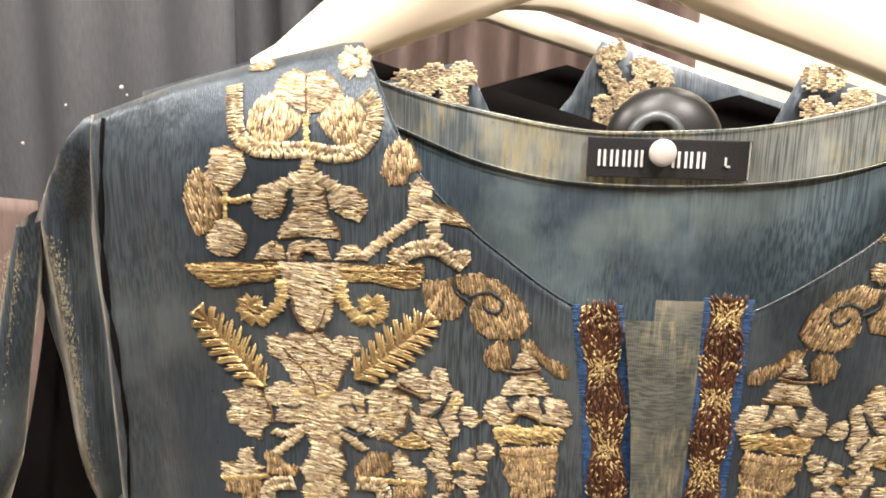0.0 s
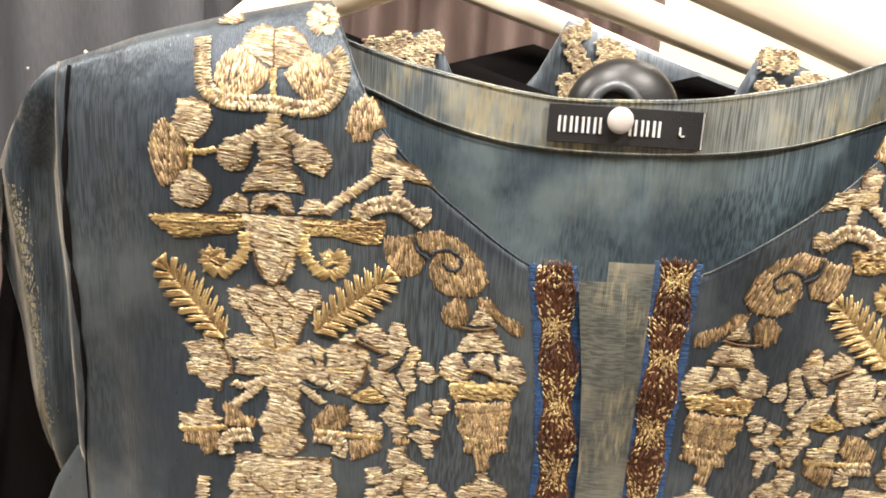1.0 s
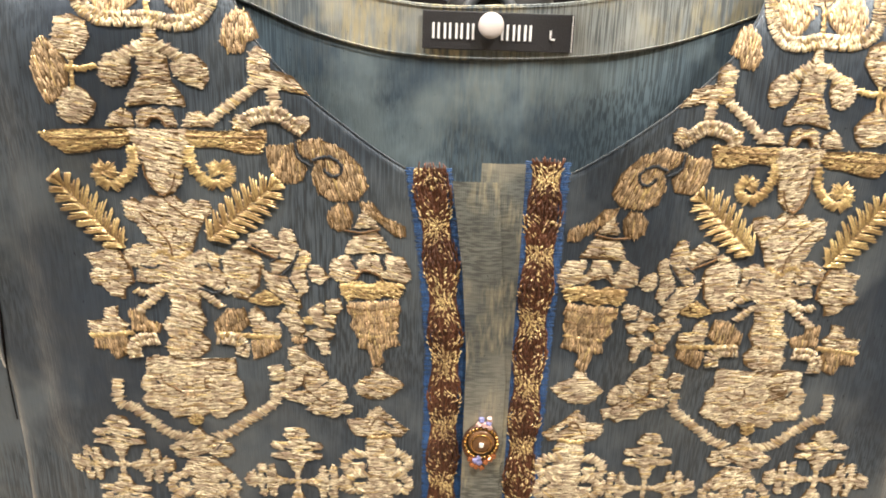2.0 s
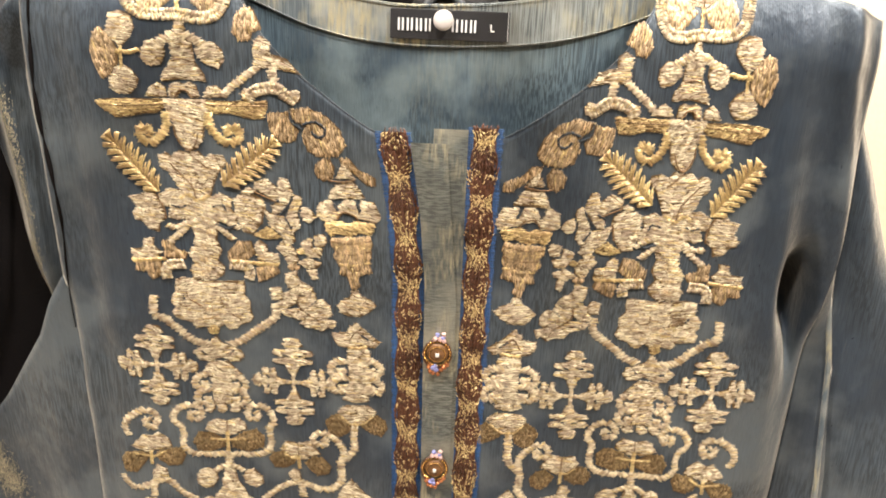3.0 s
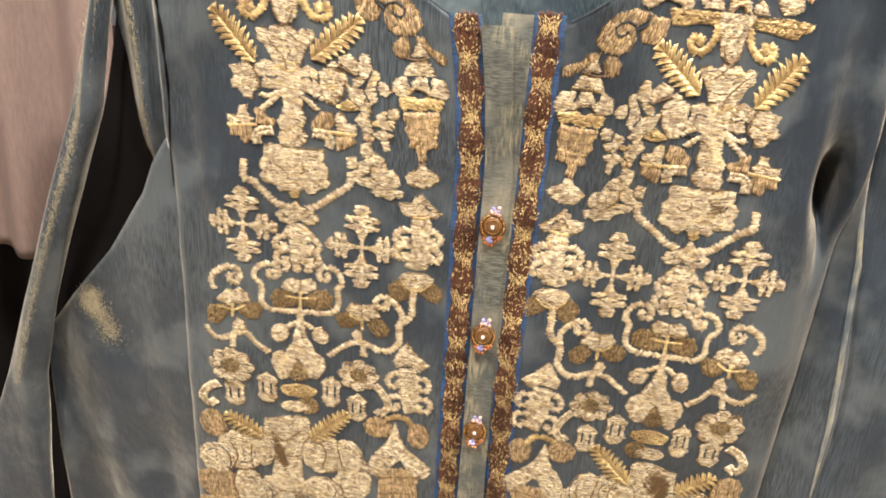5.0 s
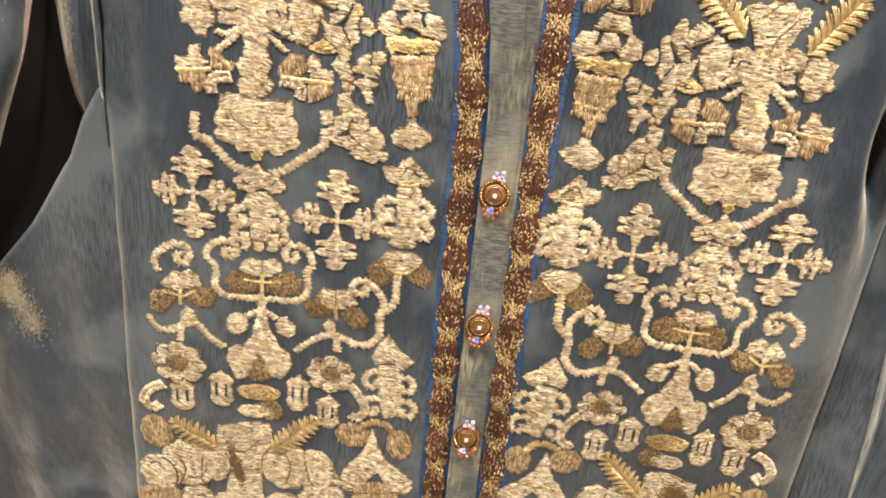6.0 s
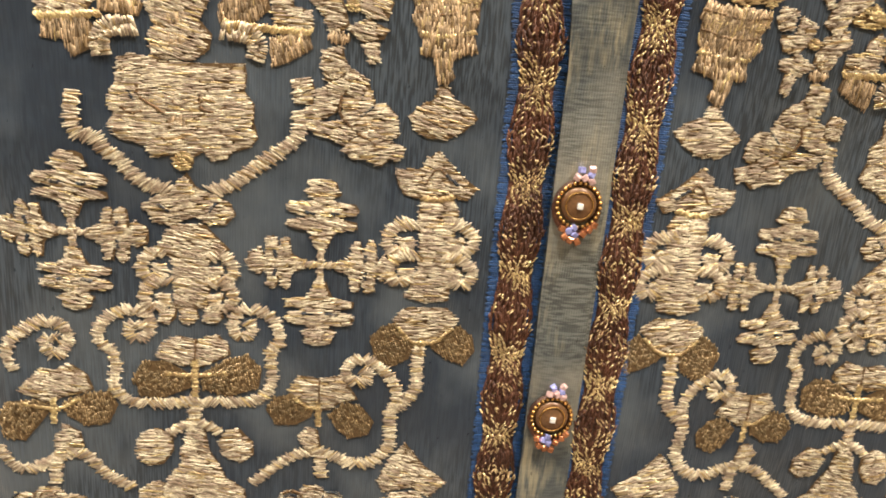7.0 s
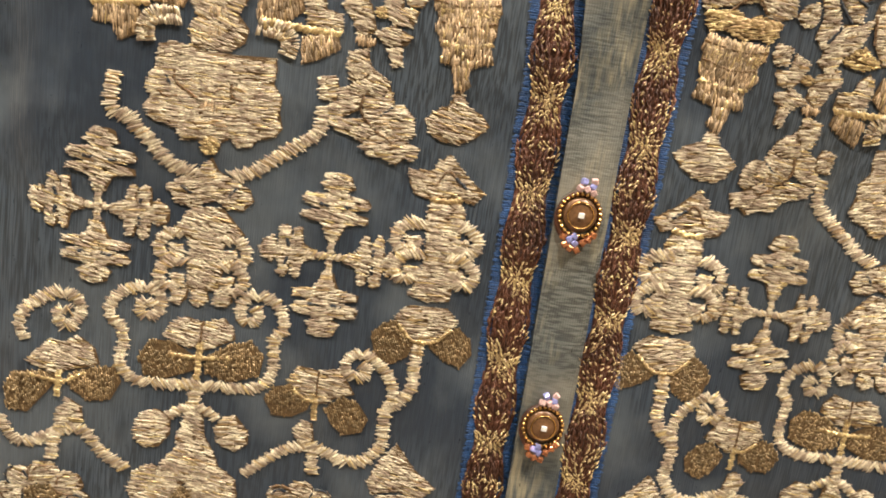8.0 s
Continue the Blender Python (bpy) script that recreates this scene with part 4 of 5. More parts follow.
motif("crown_motif", [
    cut("c", (131.7, 4.7), (127.3, 5.8), (119.7, 4.7), (109.4, 4.6), (97, 5.5), (96.4, 2), (97, -2.3), (94.2, -5.9), (94.4, -10.7), (93.1, -15.5), (95.4, -18.3), (100.2, -20), (102.1, -22.4), (105.6, -23), (108.8, -20.6), (111.7, -22.4), (117.7, -22.1), (122.5, -22.8), (124.2, -19.3), (129.4, -18.3), (132.9, -17.8), (134.3, -13.5), (132.3, -11.5), (134.3, -9.4), (134.1, -5.5), (131.5, -1.7)),
    cut("c", (122.8, 3.6), (117, 3.1), (109.4, 3), (102.3, 4.5), (101.7, 1.4), (104.8, -1), (112.5, -1.5), (118.7, -2.9), (123, -2.3), (125.7, 0.6)),
    cut("c", (131.5, -1.7), (127.3, -2.6), (125.7, -7.2), (118.7, -10.8), (119.1, -15.7), (123.6, -18.3), (129.4, -18.3), (132.9, -17.8), (134.3, -13.5), (132, -11.5), (134.3, -9.4), (134.1, -5.5)),
    cut("c", (125, -5.3), (118.4, -2.9), (111.6, -1.8), (109.2, -5.4), (109.6, -9.9), (118, -10.5), (124.2, -8.4)),
    cut("c", (109.3, -9.9), (102.3, -2.4), (97, -2.6), (94.2, -5.9), (94.4, -10.7), (95.4, -13.4), (93.1, -15.5), (95.4, -18.3), (100.2, -20), (102.1, -22.4), (105.6, -23), (108.8, -19.2), (110.3, -15.1)),
    cut("c", (123, -18.2), (118.2, -15), (110.3, -15.1), (109.1, -19.3), (111.7, -21.7), (117.7, -21.8), (122.5, -22.8), (124.3, -20.3)),
    cut("c", (109.2, -3.8), (106.1, -2), (102.3, -3), (102, -6.5), (105.2, -8.6), (108.6, -7.9)),
    oval("g", 114.3, -23.2, 2.7, 3.3),
    oval("D", 114, -11.8, 4.1, 1.6),
    stroke("k", 1.0, (126.4, -2.3), (125.3, -5.9), (118.9, -9.9)),
    stroke("k", 1.0, (108.7, -15), (104.9, -13.1), (102.4, -15.2)),
    stroke("n", 1.2, (128.6, -4.3), (127.2, -6.7)),
    stroke("k", 0.9, (130.7, -9.1), (127.9, -10.5), (125.1, -9.7)),
    stroke("k", 0.9, (117.3, -6), (114.8, -7.4), (111.7, -5.9)),
    stroke("k", 0.9, (119.8, -17), (116.7, -18.5), (113.5, -16.9)),
    stroke("k", 0.9, (109.2, -4.1), (108.9, -7.6), (105.2, -8.9), (102, -7.1)),
])
motif("scroll_motif", [
    cut("D", (70.6, 93.4), (61.3, 94.7), (52.7, 91.3), (46.7, 85.4), (44, 77.5), (47.9, 72.5), (56.7, 71.7), (62.5, 74.5), (64.4, 80.7), (62.9, 85.8), (68.2, 88.8)),
    cut("D", (80.4, 91.5), (70.6, 92.6), (69.3, 87.6), (66.2, 83.7), (68, 79), (75, 78.1), (79.1, 82.2), (80.5, 87.1)),
    stroke("n", 1.5, (63.7, 87), (58.1, 88.4), (53.4, 85), (55.1, 81.3), (58.6, 82), (59.8, 83.9)),
    stroke("n", 1.0, (69.9, 92.7), (69, 87.6), (64.7, 84.9)),
])
motif("side_petal", [
    cut("D", (93.2, 134.9), (89.2, 138.5), (85.3, 137.4), (82.4, 131.6), (81.4, 128.9), (85.7, 127.4), (86.7, 124.1), (92.4, 123.9), (94.5, 127.7)),
])
motif("totem_motif", [
    cut("D", (59.4, 66.7), (56.6, 70.3), (51.9, 71.3), (49.6, 67.1), (50.5, 61.8), (55.2, 59.7), (58.8, 62.5)),
    cut("D", (47.5, 71.9), (42.4, 71.7), (38.2, 66.5), (30.2, 62.7), (29.9, 58.7), (33.9, 58.6), (40, 63.9), (46, 67.8)),
    cut("c", (46.1, 69.9), (42, 64.7), (39.9, 61.9), (48.9, 61.5)),
    cut("c", (52.4, 52.9), (49.4, 58.5), (40.8, 61), (37.5, 56.1), (34.9, 52.2), (52, 51)),
    cut("c", (58.7, 41.9), (57.7, 48.8), (52, 51.2), (48.6, 46.7), (45, 51.3), (40.3, 50.7), (38, 45), (37.4, 51), (30.5, 50.5), (27.3, 42.7), (29.8, 39.5), (35.8, 41), (40.8, 42.7), (45.8, 44), (49.5, 40.3), (54.4, 39.5)),
    cut("g", (55, 38.6), (46.6, 40.3), (43.6, 38.6), (39.7, 40.6), (30.2, 39.3), (31.1, 34.8), (32.6, 33), (37.4, 34.1), (43.2, 32.1), (48.4, 33.1), (52, 32.1), (53.6, 34.7)),
    cut("D", (51.9, 31.2), (43.2, 31.6), (32.6, 32.6), (31.1, 28.2), (33.7, 25.4), (31.9, 21.9), (34.9, 19), (42.6, 19.6), (48.6, 18.4), (50.7, 21), (49.6, 24.6), (52.2, 27.2)),
    cut("g", (51.2, 30.1), (44.3, 28.3), (39.5, 28.5), (32.1, 30.6), (32.5, 26.7), (35.5, 24.2), (42.1, 25.5), (48.2, 23.9), (50.4, 26.2)),
    cut("D", (50.1, 30.3), (43.6, 31.7), (33.2, 31.7), (32.1, 26.1), (31.9, 21.6), (33.3, 18.7), (31.4, 13.3), (35.8, 12), (38.7, 10.8), (43.5, 10.8), (47.7, 11.4), (47.1, 15.8), (49.2, 18.7), (49, 24.8)),
    cut("D", (43.9, 11.4), (38.3, 11.8), (38.8, 8.3), (37.3, 5.9), (39.4, 3.8), (42, 3.6), (43.2, 6.7)),
    stroke("k", 0.9, (48.6, 23.3), (41.3, 22.7), (32.6, 24.9)),
    stroke("g", 1.6, (47.5, 17.3), (40.8, 16.9), (32.6, 18.8)),
    stroke("g", 2.0, (54.2, 38.2), (43.5, 37.8), (30.6, 38.8)),
    stroke("k", 1.0, (51.8, 29.4), (43, 28.5), (32, 30.4)),
    stroke("k", 0.9, (52.4, 60.5), (46.5, 59.9), (39.7, 61.4)),
    stroke("n", 1.6, (50.3, 48.7), (48.2, 45.4)),
    stroke("n", 1.6, (39, 49.2), (37.2, 45.4)),
    stroke("k", 1.0, (48.6, 41), (45.8, 44.6), (40.9, 43.6), (38.2, 40.6)),
])
motif("drop_motif", [
    cut("c", (50.1, -6), (46.5, -2.5), (42.9, -0.6), (41.8, 3.2), (39.2, 3.4), (37.4, -0.2), (32.6, -2.2), (29.4, -5.5), (33.5, -9.8), (38.3, -12.3), (44.2, -12.2), (47.8, -10)),
])
motif("lyre_motif", [
    stroke("c", 4.6, (144, -5.4), (144.5, -10.1), (144.5, -15.5), (142.8, -17.3), (138.8, -18.3), (135.9, -21.4), (132, -24.4), (128.7, -28.2), (125, -31), (118.6, -32.6)),
    stroke("c", 4.3, (81.4, -6.9), (81, -12.4), (83.2, -16.2), (88.6, -20.5), (94.4, -24.9), (99.9, -29.4), (106.4, -32.2)),
    cut("c", (126.5, -37.5), (122.5, -34.2), (118, -32.2), (115.3, -28.7), (113.7, -26.9), (111.2, -31.1), (105.7, -33.5), (101.5, -35.3), (99.6, -39), (102.9, -42.7), (107.5, -42.6), (110.7, -40.4), (114.7, -41.6), (118.6, -43.6), (123.2, -42.8)),
    oval("g", 113.8, -32.6, 2.6, 2.7),
    stroke("n", 1.2, (121.7, -37.2), (118.8, -39.1)),
    stroke("n", 1.2, (105.1, -35.9), (107.1, -38.7)),
])
motif("cross_motif", [
    *cross(146.9, -47, 21.5, 24.5, 10.5),
])
motif("cross_motif", [
    *cross(73.7, -53.3, 22.5, 27.0, 10.5),
])
motif("doll_motif", [
    cut("c", (118.3, -43.3), (108.8, -42.7), (104.9, -46.7), (101.3, -50.4), (106.6, -52.5), (108, -55.9), (106.7, -60.6), (108.1, -66.2), (108.2, -70), (119.4, -70.5), (117.9, -65.2), (118.8, -60.5), (118, -55.7), (119.2, -53.2), (124.8, -52.8), (121.7, -48.7)),
    stroke("c", 4.0, (120.2, -52.6), (123.8, -52.1), (127.2, -55.5), (127, -59.1), (124.1, -60.8), (121.4, -58.8), (121.6, -56.3)),
    oval("c", 123, -57.1, 1.3, 1.5),
    stroke("c", 4.0, (107.3, -52.9), (103.6, -52), (100.3, -55.1), (100.6, -58.8), (103.7, -60.8), (106.3, -59.1), (106, -56.5)),
    oval("c", 104.6, -57.2, 1.4, 1.5),
    stroke("c", 4.0, (119.5, -62), (123.1, -61.4), (126.6, -64.9), (126.4, -68.6), (123.4, -70.4), (120.7, -68.4), (120.9, -65.8)),
    oval("c", 122.3, -66.6, 1.3, 1.5),
    stroke("c", 4.0, (107.4, -61.7), (103.7, -60.8), (100.3, -63.9), (100.6, -67.7), (103.7, -69.8), (106.4, -68), (106.1, -65.4)),
    oval("c", 104.7, -66, 1.4, 1.5),
    cut("c", (123.9, -74.9), (121.7, -70.7), (117.7, -70.5), (118.1, -73.5), (120.5, -75.9)),
    cut("c", (116.8, -74.6), (116, -70.4), (111.9, -70.2), (110.9, -73.1), (113.4, -75.6)),
    cut("c", (109.2, -74.2), (108.8, -70), (104.7, -69.8), (103.4, -72.8), (105.8, -75.2)),
])
motif("doll_motif", [
    cut("c", (52.6, -22.2), (45.1, -21.4), (43.5, -18.6), (40.4, -15.6), (36.7, -19.1), (33.8, -22), (27.5, -26.5), (30.6, -30.6), (35.2, -29.4), (43.6, -30.3), (46.2, -30.5), (49.8, -29.6), (52, -26.3)),
    cut("c", (44.5, -30.4), (34.8, -29.8), (32.6, -34.6), (33.4, -41.8), (33.6, -47.7), (31.7, -52.8), (33.4, -57.8), (33.6, -63.2), (41.1, -64.1), (47.2, -62.3), (45.8, -57.3), (44, -53.5), (44, -47.9), (44.1, -42.5), (45.2, -37.1)),
    stroke("c", 4.2, (45.4, -38.2), (50.5, -39.2), (53.7, -42.7), (53.2, -46.3), (50, -47.5), (47, -45.5), (47.5, -43)),
    oval("c", 49.5, -44.2, 1.4, 1.4),
    stroke("c", 4.2, (36.5, -38), (31.2, -38.5), (27.5, -41.5), (27.5, -45.2), (30.5, -46.8), (33.8, -45.2), (33.7, -42.6)),
    oval("c", 31.5, -43.6, 1.4, 1.5),
    stroke("c", 4.2, (44.4, -48), (49.5, -49), (52.8, -52.5), (52.2, -56.2), (49, -57.5), (46, -55.5), (46.5, -52.9)),
    oval("c", 48.5, -54.1, 1.4, 1.5),
    stroke("c", 4.2, (36.3, -48.6), (31, -49.1), (27.1, -52.2), (27.1, -56), (30.2, -57.6), (33.6, -55.9), (33.4, -53.3)),
    oval("c", 31.2, -54.3, 1.4, 1.5),
    stroke("g", 2.0, (44, -30.3), (39.2, -30.7), (34.5, -29.4)),
    stroke("k", 0.9, (43.6, -26.5), (39.9, -21.1), (35.5, -25.3)),
    stroke("n", 1.2, (37.4, -23), (33.4, -25.8)),
])
motif("boat_motif", [
    stroke("c", 3.9, (127.7, -77), (130, -75.6), (131.8, -78), (130.2, -80.6), (126.4, -79.2), (125.2, -75), (127.8, -71.3), (132.5, -71.2), (137.6, -73.7), (140.9, -78.4), (140.4, -82.6), (137.2, -85.1), (136.1, -90.2), (136.8, -97.7), (131.1, -102.8), (121.7, -103.2), (111.9, -102.4), (102.2, -102.4), (93.2, -101.3), (88.3, -96.2), (88, -88.5), (88.4, -83.3), (85.7, -80.1), (86.1, -75.8), (88.6, -71.7), (93.4, -69.6), (97.9, -70.2), (100.3, -74.5), (98.9, -78.7), (95.5, -78.6), (94.1, -75.4), (96.2, -74)),
    cut("c", (124.3, -86.5), (121, -81.3), (117.2, -79.4), (111.7, -80.9), (105.5, -78.5), (102.1, -82), (101.4, -85.5), (105.6, -87.7), (110.5, -90.2), (112, -87.9), (115.7, -90.1), (120.4, -88.3)),
    cut("d", (131.5, -94.7), (128.1, -88.2), (121.2, -88.3), (113.4, -92.8), (114.1, -97.6), (122.3, -101.2), (129.3, -100.7)),
    cut("d", (110.6, -92.6), (102.8, -87.1), (95.8, -85.6), (91.5, -89.8), (92.5, -96.7), (101.8, -100.4), (109.9, -97.9)),
    stroke("g", 2.4, (112, -87.5), (112.1, -100.4)),
    stroke("g", 1.6, (121.4, -92.7), (112.1, -93.1), (102.1, -91.9)),
    stroke("k", 0.8, (111.7, -80.5), (112, -87.5)),
])
motif("candelabra_motif", [
    stroke("c", 4.4, (112.3, -102), (112.4, -110.3)),
    cut("c", (131, -118.1), (128.7, -113.8), (123.7, -112.4), (119.9, -114.8), (119.7, -120.7), (123, -125.5), (128.1, -126.1), (130.9, -122.8)),
    cut("c", (105.5, -117.2), (102.9, -112.5), (98.6, -111.9), (94.2, -116.9), (93.8, -121.6), (97.9, -124.8), (103, -123.2)),
    stroke("c", 3.4, (113.3, -110.3), (117.3, -112.2), (120.2, -114.4)),
    stroke("c", 3.4, (111.2, -110.3), (107.3, -111.8), (104.4, -113.8)),
    cut("c", (112.4, -109), (109.4, -113.6), (108.4, -120.3), (105.2, -125.4), (102.7, -131), (102.3, -135.5), (122.6, -136), (121.4, -131.1), (117.3, -125.8), (117.1, -120.6), (115.5, -113.8)),
    stroke("k", 0.8, (116.8, -121.9), (112.6, -120.5), (108.5, -121.6)),
])
motif("mushroom_flower", [
    cut("c", (50.6, -70.2), (47, -66.1), (41.9, -65.7), (33.8, -65.5), (29.4, -69.9), (33.1, -74.1), (36.4, -77.4), (40.9, -79), (43.7, -77.7), (47.6, -73.2)),
    cut("d", (57.5, -77.6), (54.7, -73.5), (49.5, -70.9), (42.9, -78.1), (44.7, -83.8), (50.3, -87), (55.6, -84.4)),
    cut("d", (37.9, -77.8), (29.3, -71.5), (24.5, -75.6), (23.3, -80.6), (26.6, -85.6), (31.3, -84.2), (36.9, -80.6)),
    stroke("g", 2.0, (41.1, -76.4), (40.8, -82.4)),
    stroke("g", 1.4, (48.7, -72.8), (44.4, -77.4), (40.9, -78.4)),
    stroke("g", 1.4, (31.4, -72.8), (36.1, -77.4), (40.9, -78.4)),
])
motif("vine_stem", [
    stroke("c", 4.4, (41.4, -79.2), (41.6, -86.5), (41.7, -94.7), (45.4, -100.2), (49, -103.3), (48.9, -109.7), (48.9, -116.6), (53.9, -122.5), (60.2, -124), (67.1, -121.6), (72.8, -119.6), (75.5, -115.4), (75.6, -111.9)),
    stroke("c", 4.0, (48.3, -102.5), (47.5, -97), (49.3, -91.7), (54.4, -86.6), (59.5, -84.4), (63.4, -86.6), (64.3, -90.7), (60.9, -93), (57.4, -91.6), (57.1, -89.2), (59.3, -88.4)),
])
motif("mushroom_flower", [
    cut("c", (82.9, -96.8), (79, -91.3), (72.7, -92.3), (66.5, -90.8), (62.6, -95.5), (60.3, -99.2), (66.1, -101), (69.6, -103.7), (72.7, -104.2), (76.1, -102.1), (80.6, -99.5)),
    cut("d", (90.3, -104.5), (87.1, -99.8), (81.4, -98.3), (74.7, -103.5), (75.4, -106.8), (80.4, -110), (86.6, -110.2)),
    cut("d", (69.6, -105.4), (63.9, -100.5), (58.7, -102), (54.7, -107.4), (56.3, -112.5), (62.5, -114.5), (66.8, -111.2)),
    stroke("g", 2.2, (72.8, -101.3), (72.7, -110.1)),
    stroke("g", 1.4, (80.6, -100), (76.2, -103.1), (72.7, -103.4)),
    stroke("k", 0.8, (72.7, -92.7), (72.6, -101.3)),
])
motif("branch_stem", [
    stroke("c", 3.8, (74.2, -120.1), (80.9, -122), (87.5, -127.1), (93.8, -132.6)),
    stroke("c", 4.4, (72, -119.6), (70.9, -130.1)),
    cut("c", (79.2, -114.6), (76, -110.7), (73, -111.8), (71.7, -119.1), (76.5, -120.6)),
])
motif("mushroom_flower", [
    cut("c", (167.1, -100.6), (163.2, -95.9), (159.1, -92.5), (155.3, -93.4), (150.4, -90.4), (145.5, -93.7), (143.7, -98.8), (149.4, -101.1), (154.6, -102.5), (156.5, -105), (161.6, -103)),
    cut("d", (153.7, -104.5), (147.6, -101), (138.9, -99), (136.4, -103.8), (139.5, -110.5), (146.6, -112), (152.3, -108.9)),
    cut("d", (174.7, -111.2), (170.8, -105), (161.7, -103.4), (156.9, -105.5), (160.5, -111), (166.5, -118.6), (172.8, -118.4)),
    stroke("g", 2.2, (156, -102.6), (156.3, -111.6)),
    stroke("g", 1.4, (165.4, -105.3), (160.1, -106.1), (156.3, -106.6)),
    stroke("g", 1.4, (147.7, -102.2), (152.8, -105.6), (156, -107)),
])
motif("vine_stem", [
    stroke("c", 4.2, (153.8, -82.1), (156.9, -82.3), (157.2, -85.7), (153.9, -87.5), (150.2, -82.7), (151.2, -78.1), (156.8, -76.2), (163.1, -79.3), (168.1, -83.9), (169.6, -89.5), (167.5, -93.6)),
    stroke("c", 4.2, (175, -121.6), (171.7, -126.7), (166.7, -129.2), (160, -126.9), (154, -123.1), (147.2, -122.5), (140.8, -129.1), (132.4, -134.5)),
    cut("c", (156.8, -117.8), (153.2, -111.8), (148.8, -114.1), (147.7, -119.5), (152.3, -124.3), (156.9, -123.7)),
    stroke("c", 4.2, (156.2, -124.5), (157.2, -134)),
])
motif("doll_motif", [
    cut("c", (52.4, -130), (48.4, -121.8), (43.6, -115.3), (36.8, -123.5), (28.6, -129.8), (34, -135.8), (40.7, -132.5), (50.1, -134.8)),
    cut("c", (47.9, -135.3), (37, -133.7), (34.1, -148.8), (34.6, -166.6), (42.7, -169.7), (47.1, -155.2)),
    stroke("c", 4.2, (46.2, -138.9), (52.1, -140.2), (55.2, -145.9), (52.4, -150.3), (47.7, -147.4), (48.6, -144.5)),
    stroke("c", 4.2, (37.4, -141), (31.6, -140.6), (28, -145.2), (30.3, -150.4), (35.2, -148.9), (34.6, -145.8)),
    stroke("c", 4.2, (46.3, -156.4), (52.2, -157.8), (55.3, -163.6), (52.5, -168.1), (47.8, -165.1), (48.6, -162.1)),
    stroke("c", 4.2, (35.9, -156.5), (30, -156.1), (26.4, -160.8), (28.7, -166.1), (33.6, -164.7), (33.1, -161.4)),
])
motif("ring_flower", [
    *rosette(159.4, -148.9, 14.1),
    oval("d", 159, -149.7, 7.4, 6.2),
])
motif("ring_flower", [
    *rosette(74.2, -144.9, 12.1),
    oval("d", 73, -145.6, 6.3, 7.3),
])
motif("arch_flower", [
    oval("c", 124.1, -140.9, 7.5, 8.6),
    oval("c", 103.2, -140.1, 7.4, 8.6),
    patch("c", (120.3, -130.9), (106.3, -128.7), (99, -148.1), (106.8, -151.1), (113.6, -138.3), (121.9, -153.6), (128.6, -149.4)),
    oval("d", 114, -147, 8.2, 7.4),
    oval("g", 114, -162, 12.1, 5.4),
    oval("c", 116.6, -175.1, 9.2, 4.6),
    oval("d", 107.4, -173.5, 6.9, 6.4),
])
motif("lantern_motif", [
    *lantern(134.9, -162.4, 7.3, 12.5),
])
motif("lantern_motif", [
    *lantern(157.4, -169.4, 7.5, 10.9),
])
motif("lantern_motif", [
    *lantern(92.1, -159.7, 6.8, 12),
])
motif("lantern_motif", [
    *lantern(74.8, -169.8, 6.8, 11.3),
])
motif("hook_motif", [
    stroke("c", 6.2, (168.4, -164.5), (176.5, -169.3), (181.6, -178), (177.2, -183.2), (171.5, -178.9)),
])
motif("hook_motif", [
    stroke("c", 5.5, (63.6, -150.6), (58.9, -155.5), (53.9, -165.4), (58.8, -172.5), (61.9, -170.3)),
])
motif("winged_motif", [
    patch("c", (137.7, -187.9), (108.9, -183), (108, -206.4), (112.7, -221.8), (109.4, -256.6), (105.9, -282.5), (139.5, -289.2), (132.7, -225.5), (139.7, -212)),
    oval("c", 128.1, -244.7, 13.9, 8.2),
    stroke("k", 1.2, (133.5, -199), (123.8, -205.3), (113.9, -195.5)),
    stroke("k", 1.2, (131.9, -220.4), (113.9, -217.1)),
    stroke("k", 1.2, (129, -250), (113.9, -249.7)),
])
motif("wheat_leaf", [
    *wheat(139.5, -203.3, 165.4, -188.5, 11.9),
])
motif("wheat_leaf", [
    *wheat(106.5, -201.3, 80.7, -175.4, 10.9),
])
motif("lobed_leaf", [
    oval("D", 175.1, -199.5, 10.4, 11.6),
])
motif("carnation_motif", [
    oval("c", 155.9, -218.9, 17.2, 16.8),
    oval("c", 175.3, -229.8, 12.5, 13.2),
    oval("c", 139.8, -216.9, 8.8, 12.7),
    stroke("k", 1.3, (163.9, -211.9), (158.1, -222.8), (162.7, -236.4)),
    stroke("k", 1.2, (147.6, -211), (148.9, -228.4)),
])
motif("carnation_motif", [
    oval("c", 98.1, -212.3, 14.9, 17.4),
    oval("c", 81.2, -213.2, 11.7, 15.5),
    oval("c", 71.6, -219.2, 7, 8.8),
    stroke("k", 1.2, (100.2, -200.2), (95.4, -211.4), (98, -224.1)),
    stroke("k", 1.2, (87.7, -202.8), (84.1, -221.5)),
])
motif("side_flower", [
    oval("D", 172, -252.2, 19.7, 13.6),
    oval("c", 151.9, -249.2, 10.8, 15.5),
    oval("D", 170.9, -276, 21.8, 13),
    oval("c", 144.7, -255.6, 10.8, 10.4),
])
motif("berry_spray", [
    oval("c", 97.7, -245.1, 15.3, 12.2),
    oval("c", 77.4, -236.2, 13.5, 12),
    oval("c", 91.3, -263.6, 16.3, 11.5),
    oval("c", 68.8, -229.6, 5.5, 8.9),
])
